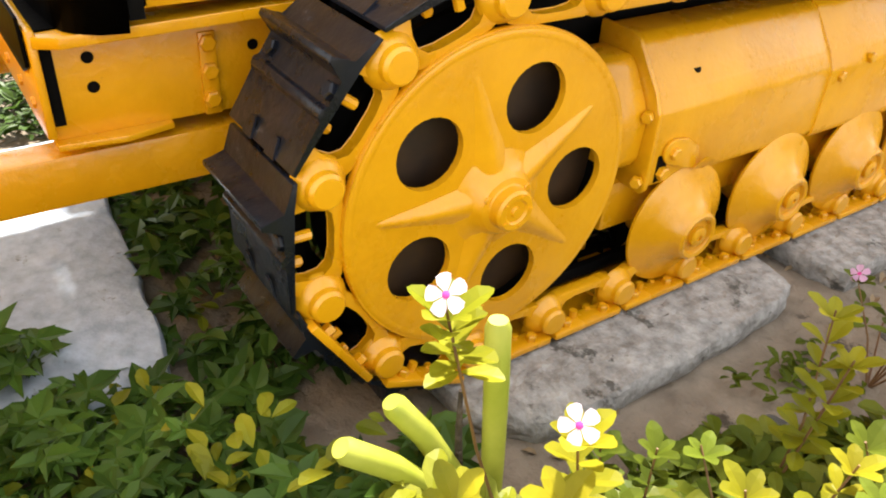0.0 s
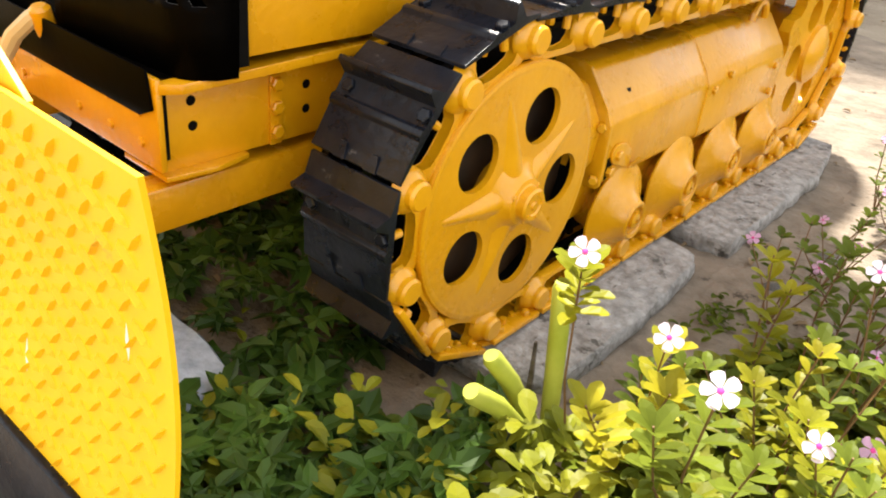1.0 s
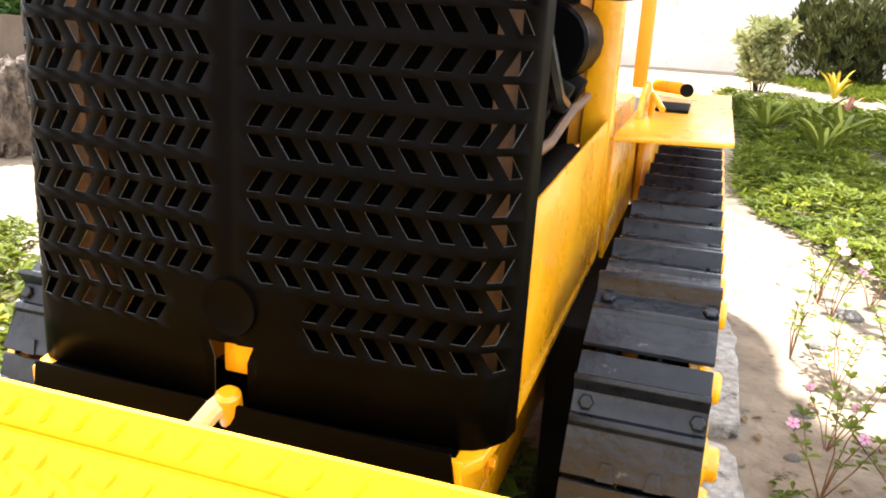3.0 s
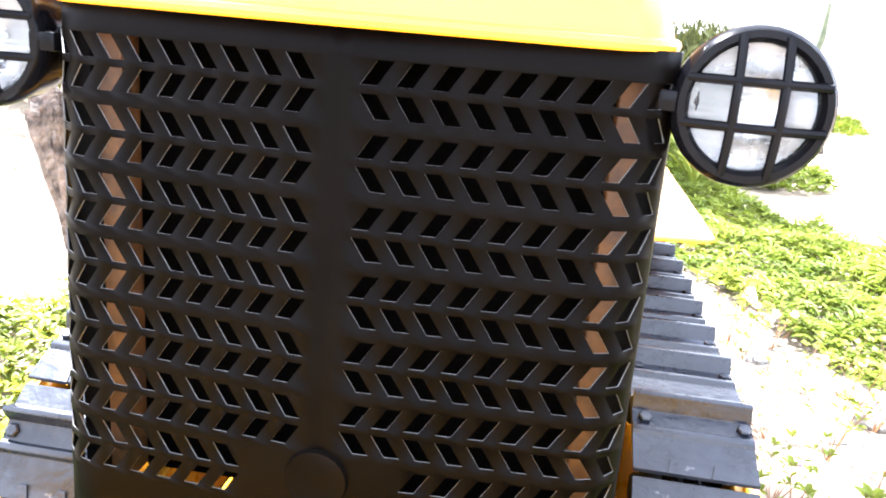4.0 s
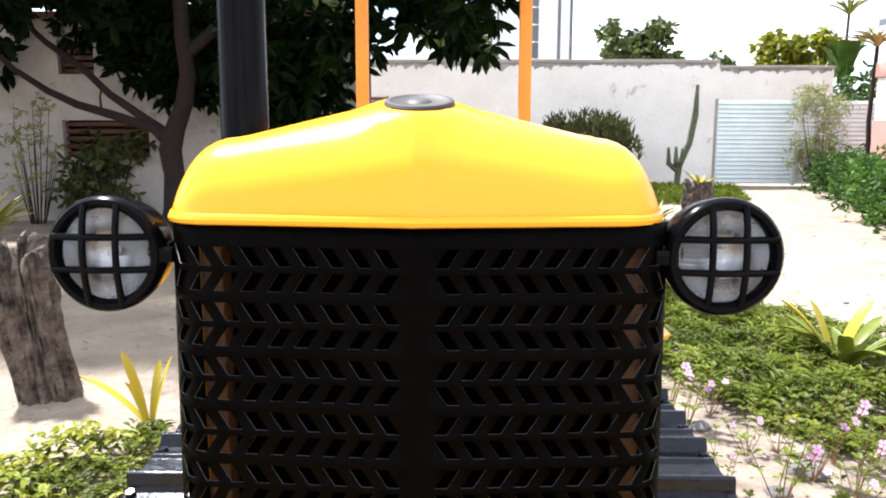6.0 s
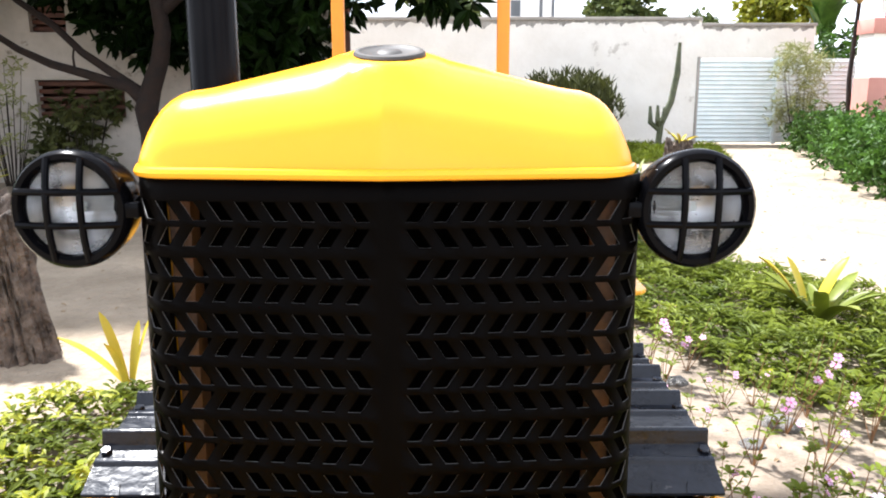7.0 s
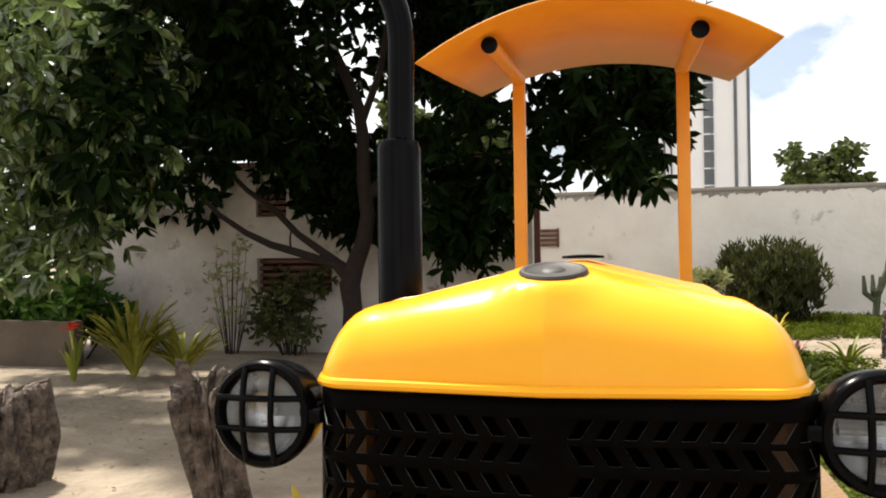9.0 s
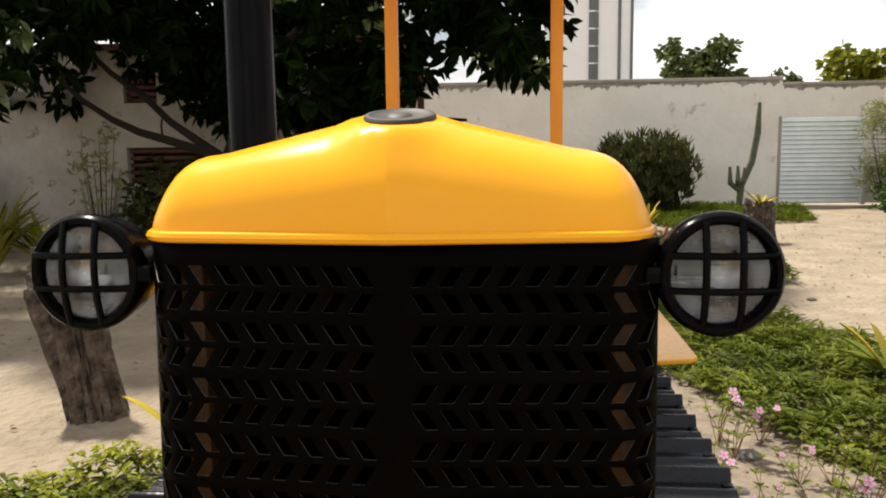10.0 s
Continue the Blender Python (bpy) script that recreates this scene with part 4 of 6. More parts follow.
for k in range(1, 9):
    a = math.pi / 2 * k / 8 * 0.85
    pts.append((-0.430 - 0.15 * (1 - math.cos(a)), 0.73 - 0.02 * k / 8, 2.05 + 0.22 * math.sin(a)))
tube(bm, pts, 0.033, 16)
part("exhaust_pipe", bm, BLACK, muf, "bent black exhaust pipe")

# canopy on two posts
for s in (-1, 1):
    bm = bmesh.new()
    box(bm, 0.300 * s, 0.348 * s, 2.09, 2.14, 0.9, 2.25, 0.005)
    post = part("canopy_post", bm, ORANGE, dozer, "square orange canopy post")
    bm = bmesh.new()
    tube(bm, [(0.322 * s, 2.11, 2.235), (0.344 * s, 1.53, 2.232)], 0.028, 14)
    part("canopy_arm", bm, ORANGE, dozer)
    bm = bmesh.new()
    cyl(bm, (0.3442 * s, 1.526, 2.232), (0.3445 * s, 1.518, 2.232), 0.029, 0.029, 16)
    part("end_plug", bm, BLACK, dozer, "black plug in the arm's end")
bm = bmesh.new()
arc = []
for k in range(33):
    x = -0.575 + 1.15 * k / 32
    arc.append((x, 2.345 - 0.185 * (abs(x) / 0.575) ** 2.0))
loops = [[bm.verts.new((x * w, y, 2.345 - (2.345 - z) * droop)) for x, z in arc] for y, w, droop in ((1.40, 1.0, 1.0), (1.9, 0.97, 0.82), (2.4, 0.93, 0.60))]
for a, b in zip(loops, loops[1:]):
    for i in range(32):
        bm.faces.new((a[i], a[i + 1], b[i + 1], b[i]))
can = part("canopy_roof", bm, ORANGE, dozer, "curved orange sheet canopy", 50)
sol = can.modifiers.new("thickness", "SOLIDIFY")
sol.thickness = 0.006
# seat, levers and rear deck behind the cowl
bm = bmesh.new()
box(bm, -0.30, 0.30, 0.95, 2.3, 0.55, 0.86, 0.01)
part("rear_deck", bm, YELLOW, dozer)
bm = bmesh.new()
box(bm, -0.22, 0.22, 1.6, 2.02, 0.86, 1.0, 0.03)
box(bm, -0.22, 0.22, 2.0, 2.09, 0.98, 1.32, 0.03)
part("seat", bm, BLACK, dozer, "black operator seat")
bm = bmesh.new()
box(bm, -0.308, 0.308, 0.90, 0.955, 0.87, 1.325, 0.006)
part("dash_panel", bm, ORANGE, dozer)
# ribbed air cleaner, pipes and wiring in the engine's side opening
for s in (-1, 1):
    bm = bmesh.new()
    for k in range(9):
        lathe(bm, (0.27 * s, 0.62 + 0.024 * k, 1.10), (0, 1, 0), [(0, 0), (0.070, 0.0), (0.078, 0.005), (0.078, 0.012), (0.070, 0.017), (0.066, 0.024), (0, 0.024)], 18)
    part("air_cleaner", bm, BLACK, dozer, "ribbed black air cleaner")
    bm = bmesh.new()
    tube(bm, [(0.25 * s, 0.18, 1.22), (0.31 * s, 0.30, 1.16), (0.32 * s, 0.45, 1.02), (0.31 * s, 0.62, 0.98)], 0.022, 10)
    part("coolant_hose", bm, BLACK, dozer)
    bm = bmesh.new()
    tube(bm, [(0.33 * s, 0.14, 0.99), (0.335 * s, 0.26, 0.955), (0.33 * s, 0.42, 0.95), (0.335 * s, 0.58, 0.985), (0.33 * s, 0.80, 0.99)], 0.009, 8)
    part("fuel_line", bm, TANK, dozer)
# lever quadrant on the fender
bm = bmesh.new()
quad = [(0.40 + 0.0 * k, 1.36 + 0.15 * math.cos(radians(15 * k)), 0.90 + 0.085 * math.sin(radians(15 * k))) for k in range(13)]
prism(bm, quad, (0.012, 0, 0), 0.002)
quadrant = part("lever_quadrant", bm, YELLOW, dozer, "half-round yellow lever quadrant")
bm = bmesh.new()
tube(bm, [(0.426, 1.34, 0.90), (0.428, 1.32, 0.955), (0.46, 1.25, 0.925)], 0.008, 8)
part("lever", bm, YELLOW, quadrant)
bm = bmesh.new()
box(bm, 0.43, 0.52, 1.42, 1.62, 0.9005, 0.909, 0.002)
part("foot_plate", bm, DARK_STEEL, quadrant)
bm = bmesh.new()
tube(bm, [(0.40, 1.90, 0.93), (0.47, 1.80, 0.935), (0.50, 1.72, 0.937)], 0.02, 12)
stub = part("pipe_stub", bm, YELLOW, dozer)
bm = bmesh.new()
cyl(bm, (0.50, 1.718, 0.937), (0.501, 1.712, 0.937), 0.021, 0.021, 14)
part("end_plug", bm, BLACK, stub)


# ---------------------------------------------------------------- garden wall, gate and buildings
WALL_Y = 17.64
bm = bmesh.new()
box(bm, -9.6, 6.05, WALL_Y, WALL_Y + 0.2, -0.1, 2.78)
box(bm, 6.05, 8.68, WALL_Y + 0.05, WALL_Y + 0.25, 1.95, 2.66)
box(bm, 9.74, 16.0, WALL_Y + 0.05, WALL_Y + 0.25, -0.1, 2.0)
solo("wall_north", bm, PLASTER, "weathered white plaster garden wall", "wall", "structure", sharp=0)
bm = bmesh.new()
box(bm, -9.6, 6.05, WALL_Y - 0.03, WALL_Y + 0.23, 2.78, 2.86, 0.01)
box(bm, 6.06, 8.70, WALL_Y + 0.02, WALL_Y + 0.28, 2.66, 2.73, 0.01)
solo("wall_coping", bm, GREYWALL, "mossy grey coping on the garden wall", "trim", "structure")
# dark moss that has run down from the coping in ragged drips
rnd = random.Random(77)
vs, fs = [], []
for x0, x1, y, z in ((-9.5, 6.0, WALL_Y - 0.004, 2.779), (6.1, 8.64, WALL_Y + 0.046, 2.659)):
    x, d, first = x0, 0.06, True
    while x < x1:
        d = max(0.015, d * 0.6 + rnd.uniform(0.0, 0.04) + (rnd.uniform(0.02, 0.09) if rnd.random() < 0.2 else 0))
        vs += [(x, y, z), (x, y, z - d)]
        if not first:
            n = len(vs)
            fs.append((n - 4, n - 3, n - 1, n - 2))
        x, first = x + rnd.uniform(0.02, 0.06), False
moss_mesh = bpy.data.meshes.new("moss_streaks")
moss_mesh.from_pydata(vs, [], fs)
moss_mesh.materials.append(MOSS)
moss = new("moss_streaks", moss_mesh)
tagged(moss, "dark moss streaks below the wall coping", "moss", kind="stuff")


def steel_gate():
    g = thing("sheet_gate", (6.05, WALL_Y, 0), "white sliding gate of ribbed sheet", "gate")
    bm = bmesh.new()
    box(bm, 6.06, 9.72, WALL_Y + 0.06, WALL_Y + 0.09, 0.03, 1.93)
    part("sheet", bm, GATE, g)
    for k in range(19):
        bm = bmesh.new()
        prism(bm, [(6.07, WALL_Y + 0.062, 0.05 + 0.1 * k), (6.07, WALL_Y + 0.02, 0.06 + 0.1 * k), (6.07, WALL_Y + 0.055, 0.14 + 0.1 * k)], (3.64, 0, 0))
        part("slat", bm, GATE, g)
    for x in (6.0, 7.84, 9.68):
        bm = bmesh.new()
        box(bm, x, x + (0.06 if x < 7 else 0.09), WALL_Y - 0.03, WALL_Y + 0.05, 0.0, 1.98, 0.006)
        part("upright", bm, GREYWALL if x < 7 else GATE, g)


steel_gate()


def louvre(x0, x1, z0, z1, y, n):
    w = thing("wooden_louvre", ((x0 + x1) / 2, y, z0), "dark red wooden louvre fixed on the white wall", "louvre", "wall louvres")
    for a, b in ((x0, x0 + 0.05), (x1 - 0.05, x1)):
        bm = bmesh.new()
        box(bm, a, b, y - 0.06, y, z0, z1, 0.005)
        part("upright", bm, WOOD_DARK, w)
    h = (z1 - z0) / n
    for k in range(n):
        bm = bmesh.new()
        box(bm, x0, x1, y - 0.05, y - 0.015, z0 + h * k + 0.02, z0 + h * (k + 1) - 0.02, 0.004)
        part("slat", bm, WOOD_DARK, w)


louvre(-2.52, -1.52, 1.58, 2.02, WALL_Y, 4)
louvre(-3.6, -2.95, 2.24, 2.70, WALL_Y, 4)
louvre(-5.3, -2.9, 0.80, 1.22, WALL_Y, 3)

# house wall on the other side, under the tree, with dark openings through it
HY = 10.6
bm = bmesh.new()
xs = [-8.8, -5.72, -5.20, -4.45, -1.3]
zs = [-0.1, 0.92, 1.46, 2.12, 2.6, 2.9]
solid = lambda i, j: not ((j == 1 and i in (1, 2)) or (j == 3 and i == 1))  # noqa: E731
for i in range(4):
    for j in range(5):
        if solid(i, j):
            box(bm, xs[i], xs[i + 1], HY, HY + 0.2, zs[j], zs[j + 1])
box(bm, -8.8, -8.6, HY + 0.2, 17.6, -0.1, 2.9)
solo("wall_west", bm, SHADED_PLASTER, "stained white plaster house wall, tree shade in its tone, with dark openings", "wall", "structure", sharp=0)
# unseen backing, added in a dark colour to darken the openings
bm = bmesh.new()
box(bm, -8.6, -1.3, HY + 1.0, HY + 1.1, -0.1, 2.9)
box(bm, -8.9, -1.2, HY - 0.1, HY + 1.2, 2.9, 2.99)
solo("opening_backing", bm, WOOD_DARK, "dark backing added behind the openings, with a roof slab", "wall", "structure", sharp=0)
for x0, x1, z0, z1 in ((-5.72, -4.45, 0.92, 1.46), (-5.72, -5.20, 2.12, 2.6)):
    w = thing("window_1", ((x0 + x1) / 2, HY, z0), "dark slatted window in the house wall", "window", kind="structure")
    n = 5
    for k in range(n):
        z = z0 + (z1 - z0) * (k + 0.5) / n
        bm = bmesh.new()
        box(bm, x0, x1, HY + 0.10, HY + 0.14, z - 0.03, z + 0.03, 0.004)
        part("slat", bm, WOOD_DARK, w)
bm = bmesh.new()
box(bm, -13.0, -7.55, 8.6, 8.8, -0.1, 0.62)
solo("wall_low", bm, LOW_WALL_SHADE, "low grey-brown garden wall, darkened for the shade it stands in", "wall", "structure", sharp=0)

# pink house past the path
house = thing("pink_house", (10, 15, 0), "pink plaster house with white bands and a dark roof", "house")
bm = bmesh.new()
box(bm, 9.85, 15.1, 14.9, 17.0, -0.1, 2.9)
part("wall", bm, PINK_WALL, house)
bm = bmesh.new()
box(bm, 8.38, 8.98, 14.6, 15.2, -0.1, 1.5)
part("pillar", bm, PINK_WALL, house)
bm = bmesh.new()
box(bm, 8.40, 8.96, 14.62, 15.18, 1.5, 2.33)
part("pillar_band", bm, PLASTER, house, "white band round the pillar")
bm = bmesh.new()
box(bm, 8.36, 9.00, 14.58, 15.22, 2.33, 2.62, 0.01)
part("pillar_cap", bm, PINK_WALL, house)
bm = bmesh.new()
box(bm, 9.75, 15.2, 14.7, 17.0, 2.9, 3.7)
prism(bm, [(9.75, 14.7, 3.7), (15.2, 14.7, 3.7), (12.5, 14.7, 6.2)], (0, 2.3, 0))
part("gable", bm, PLASTER, house, "white gable wall")
bm = bmesh.new()
prism(bm, [(9.4, 14.4, 3.55), (9.4, 14.4, 3.69), (12.5, 14.4, 6.55), (12.5, 14.4, 6.41)], (0, 2.9, 0))
prism(bm, [(12.5, 14.4, 6.41), (12.5, 14.4, 6.55), (15.6, 14.4, 3.69), (15.6, 14.4, 3.55)], (0, 2.9, 0))
part("roof", bm, TOWER_DARK, house)


def tower():
    t = thing("tower_block", (6.1, 74, 0), "white tower block with dark vertical window bands", "building")
    bm = bmesh.new()
    box(bm, 2.3, 10.0, 70.0, 80, 0, 18.4)
    part("wall", bm, TOWER, t)
    for x0, x1 in ((2.9, 3.1), (3.5, 3.65), (8.7, 8.95), (9.75, 9.98)):
        bm = bmesh.new()
        box(bm, x0, x1, 69.9, 70.05, 0, 18.4)
        part("dark_band", bm, TOWER_DARK, t)
    for k in range(12):
        bm = bmesh.new()
        box(bm, 6.25, 7.05, 69.88, 70.05, 1.0 + 1.45 * k, 2.32 + 1.45 * k)
        win = part("window", bm, TOWER_DARK, t)
        bm = bmesh.new()
        box(bm, 6.25, 6.75, 69.8, 70.0, 2.32 + 1.45 * k, 2.44 + 1.45 * k)
        part("sill", bm, TOWER, win)
    bm = bmesh.new()
    box(bm, -1.3, 0.8, 86, 92, 0, 13.0)
    part("rear_wing", bm, TOWER, t)


tower()


# ---------------------------------------------------------------- plants
def mesh_part(name, vs, fs, mat, parent=None, label="", kind=""):
    me = bpy.data.meshes.new(name)
    me.from_pydata(vs, [], fs)
    me.materials.append(mat)
    ob = new(name, me)
    if parent:
        ob.parent, ob.matrix_parent_inverse = parent, world_of(parent).inverted()
    return tagged(ob, label, kind=kind)


def add_leaf(vs, fs, base, a, s, L, W, curl=0.12):
    """A leaf of four faces folded along its rib: base, way, side, length, width."""
    n = s.cross(a) * L
    o = len(vs)
    tip = base + a * L - n * curl * 0.6
    vs += [tuple(base), tuple(base + a * L * 0.30 + s * W * 0.42 + n * curl * 0.7), tuple(base + a * L * 0.68 + s * W * 0.42 + n * curl * 0.4), tuple(tip),
           tuple(base + a * L * 0.68 - s * W * 0.42 + n * curl * 0.4), tuple(base + a * L * 0.30 - s * W * 0.42 + n * curl * 0.7), tuple(base + a * L * 0.5)]
    fs += [(o, o + 1, o + 6), (o + 1, o + 2, o + 3, o + 6), (o + 6, o + 3, o + 4, o + 5), (o, o + 6, o + 5)]


def add_round(vs, fs, base, a, s, L, W, curl=0.12):
    """A blunt oval leaf, folded along its rib and bent down at the tip."""
    n = s.cross(a) * L
    o = len(vs)
    for u, w, h in ((0.0, 0.0, 0.0), (0.22, 0.26, 0.5), (0.50, 0.50, 0.9), (0.78, 0.46, 0.5), (0.95, 0.20, -0.3), (1.0, 0.0, -0.6),
                    (0.95, -0.20, -0.3), (0.78, -0.46, 0.5), (0.50, -0.50, 0.9), (0.22, -0.26, 0.5), (0.33, 0.0, 0.1), (0.70, 0.0, 0.0)):
        vs.append(tuple(base + a * L * u + s * W * w + n * curl * h))
    fs.extend([(o, o + 1, o + 10), (o + 1, o + 2, o + 10), (o + 2, o + 3, o + 11, o + 10), (o + 3, o + 4, o + 11), (o + 4, o + 5, o + 11),
               (o + 5, o + 6, o + 11), (o + 6, o + 7, o + 11), (o + 7, o + 8, o + 10, o + 11), (o + 8, o + 9, o + 10), (o + 9, o, o + 10)])


def add_lobed(vs, fs, base, a, s, L, W, curl=0.12):
    """A leaf of five pointed lobes that droop at their tips."""
    n = s.cross(a) * L
    o = len(vs)
    rim = ((0.0, 0.0, 0.0), (-0.06, 0.34, -0.08), (0.20, 0.20, 0.05), (0.42, 0.60, -0.12), (0.46, 0.22, 0.06), (0.74, 0.20, 0.02), (1.05, 0.0, -0.16))
    for u, w, h in rim + tuple((u, -w, h) for u, w, h in reversed(rim[1:-1])):
        vs.append(tuple(base + a * L * u + s * L * w + n * h * (0.6 + 4 * curl)))
    k = len(vs) - o
    vs.append(tuple(base + a * L * 0.3 + n * 0.03))
    fs.extend([(o + i, o + (i + 1) % k, o + k) for i in range(k)])


def leaf_cloud(name, mat, parent, clumps, size, count, seed, droop=0.5, slim=0.38, label="", kind="", holes=None):
    """Leaves in drooping tufts round the clump centres (x, y, z, radius)."""
    rnd = random.Random(seed)
    vs, fs = [], []
    total = sum(c[3] ** 2 for c in clumps)
    for cx, cy, cz, r in clumps:
        for _ in range(max(3, int(count * r * r / total / 6))):
            d = Vector((rnd.gauss(0, 1), rnd.gauss(0, 1), rnd.gauss(0, 1))).normalized()
            base = Vector((cx, cy, cz)) + d * r * (rnd.random() ** 0.45)
            out = Vector((rnd.uniform(-1, 1), rnd.uniform(-1, 1), 0))
            if holes is not None and noise.noise(base * 0.85) + 0.5 * noise.noise(base * 2.1) < holes:
                continue
            for _ in range(6):
                a = (out * 0.4 + Vector((rnd.uniform(-1, 1), rnd.uniform(-1, 1), rnd.uniform(-1, 0.6) - droop))).normalized()
                s = a.cross(Vector((rnd.uniform(-1, 1), rnd.uniform(-1, 1), rnd.uniform(-0.3, 1)))).normalized()
                L = size * rnd.uniform(0.7, 1.25)
                add_leaf(vs, fs, base, a, s, L, L * slim, 0.1)
    return mesh_part(name, vs, fs, mat, parent, label, kind)


SHOOTS = [(-1.22, 4.63), (-0.94, 4.81), (-0.66, 4.7), (-0.38, 4.55), (-0.1, 4.7), (0.18, 4.62), (0.46, 4.55), (0.67, 4.73), (0.78, 4.55)]


def garden_tree():
    t = thing("garden_tree", (-3.3, 9.4, 0), "broad dark green tree with large drooping leaves", "tree")
    bm = bmesh.new()
    tube(bm, [(-3.72, 9.4, -0.1), (-3.69, 9.4, 0.3), (-3.68, 9.4, 0.75), (-3.72, 9.4, 1.08), (-3.64, 9.4, 1.35), (-3.50, 9.4, 1.7), (-3.44, 9.4, 2.05), (-3.49, 9.4, 2.5), (-3.50, 9.4, 3.2), (-3.56, 9.4, 3.6), (-3.78, 9.4, 4.1), (-4.0, 9.4, 4.6), (-4.05, 9.4, 5.6)],
         [0.23, 0.155, 0.135, 0.15, 0.13, 0.115, 0.105, 0.098, 0.088, 0.08, 0.07, 0.06, 0.04], 12)
    tube(bm, [(-3.66, 9.4, 1.1), (-3.92, 9.38, 1.36), (-4.43, 9.36, 1.53), (-4.88, 9.34, 1.66), (-5.25, 9.3, 1.84), (-5.62, 9.25, 2.1), (-6.2, 9.1, 2.7)], [0.10, 0.065, 0.058, 0.052, 0.045, 0.038, 0.02], 8)
    tube(bm, [(-3.68, 9.42, 1.2), (-4.06, 9.42, 1.50), (-4.49, 9.42, 1.80), (-4.84, 9.42, 2.15), (-5.26, 9.4, 2.45), (-5.9, 9.3, 3.1)], [0.10, 0.06, 0.05, 0.045, 0.04, 0.025], 8)
    tube(bm, [(-3.46, 9.42, 2.3), (-2.6, 9.4, 3.0), (-1.5, 9.2, 3.7), (-0.5, 8.9, 4.1), (0.2, 8.6, 4.2)], [0.085, 0.07, 0.055, 0.04, 0.025], 8)
    tube(bm, [(-3.52, 9.4, 3.3), (-3.2, 9.3, 4.0), (-2.9, 9.0, 5.0), (-2.8, 8.8, 5.8)], [0.06, 0.05, 0.04, 0.025], 8)
    tube(bm, [(-4.58, 9.36, 1.57), (-4.60, 9.38, 1.75), (-4.57, 9.4, 1.95)], [0.018, 0.015, 0.013], 6)
    tube(bm, [(-4.12, 9.37, 1.42), (-4.13, 9.39, 1.5), (-4.12, 9.4, 1.58)], [0.014, 0.012, 0.01], 6)
    part("trunk", bm, BARK, t, "forked brown trunk with low limbs", 50)
    rnd = random.Random(11)
    clumps = []
    for _ in range(150):
        a, r = rnd.uniform(0, 2 * math.pi), 4.3 * rnd.random() ** 0.5
        x, y = -3.6 + r * math.cos(a), 9.0 + 0.8 * r * math.sin(a)
        top = 8.0 - 0.12 * r * r
        low = 2.7 if x > -4.5 else 2.5
        z, size = rnd.uniform(low, max(low + 0.4, top)), rnd.uniform(0.45, 0.95)
        if not (-4.3 < x < -0.9 and 2.7 < z < 4.2) and x < 0.45 - 0.12 * max(0.0, z - 3.2):  # thin, with gaps to the sky
            clumps.append((x, y, z, size))
    # skirts that hang low
    for c in ((-6.3, 6.9, 2.1, 0.7), (-6.9, 6.2, 1.75, 0.7), (-5.5, 6.5, 2.5, 0.7), (-7.4, 6.0, 2.4, 1.1), (-6.2, 6.0, 3.2, 1.0), (-6.8, 6.0, 4.2, 1.2), (-5.2, 6.0, 3.6, 0.8), (-7.6, 5.6, 1.5, 0.6),
              (0.2, 8.6, 3.3, 0.6), (-0.6, 8.8, 3.0, 0.6), (-1.4, 8.9, 2.6, 0.7), (-2.1, 8.8, 2.2, 0.7), (-1.8, 8.8, 3.2, 0.8), (-2.5, 9.6, 2.6, 0.8), (-2.0, 9.4, 1.7, 0.5), (-1.7, 9.6, 2.0, 0.5),
              (-1.6, 8.4, 5.0, 0.7)):
        clumps.append(c)
    for x, z in ((-5.5, 3.1), (-4.96, 3.4), (-4.4, 3.0), (-4.3, 3.6)):
        clumps.append((x, 8.5, z, 0.55))
    for x, z in ((-2.32, 2.6), (-2.17, 2.1), (-2.38, 1.65), (-1.87, 1.85), (-1.73, 2.46), (-1.06, 2.85), (-0.69, 2.75), (-0.25, 3.0), (-3.0, 2.2)):
        clumps.append((x, 9.2, z, 0.5))
    # overhead clumps, mostly out of view, added to shade the sand
    for _ in range(24):
        clumps.append((rnd.uniform(-7.8, -3.2), rnd.uniform(5.6, 7.8), rnd.uniform(4.0, 5.6), rnd.uniform(0.5, 0.9)))
    for _ in range(24):
        z, gx, gy = rnd.uniform(5.0, 6.8), rnd.uniform(-3.9, -2.0), rnd.uniform(3.8, 6.2)
        clumps.append((gx - 0.418 * z, gy + 0.364 * z, z, rnd.uniform(0.4, 0.75)))
    # clumps left out where their shadows would darken open sand and one sunny strip
    clumps = [c for c in clumps if c[1] - 0.364 * c[2] - 0.6 * c[3] > 3.35 and not (-6.9 < c[0] + 0.418 * c[2] < -4.7 and 6.5 < c[1] - 0.364 * c[2] < 7.4 and c[2] > 3.2)]
    for x, z in ((-4.9, 2.35), (-4.5, 2.75), (-4.2, 3.3), (-4.7, 3.1)):
        clumps.append((x, 8.3 if z > 3 else 7.4, z + 0.2, 0.45))
    # clumps cleared in front of the viewed stem, and westward to light the skirt
    clumps = [c for c in clumps if not (abs(c[0] + 3.4) < 0.25 + 0.5 * c[3] and c[1] < 9.5 and c[2] < 4.4) and not (c[0] < -5.3 and c[1] > 8.0 and c[2] > 3.4)]
    clumps = [c for c in clumps if not (c[2] > 4.4 and -7.8 < c[0] + 0.418 * (c[2] - 3) < -3.9 and 4.6 < c[1] - 0.364 * (c[2] - 3) < 6.8)]
    # dark mass behind the stem and over the upper limb, then clumps over the house roof that fill sky gaps in the view
    for k in range(9):
        x = -2.9 - 0.27 * k
        z = 1.95 + 0.775 * max(0.0, -4.06 - x) + 0.04 * (k % 3)
        while z < 3.1:
            clumps.append((x, 9.85 + 0.12 * (k % 2), z, 0.33))
            z += 0.36
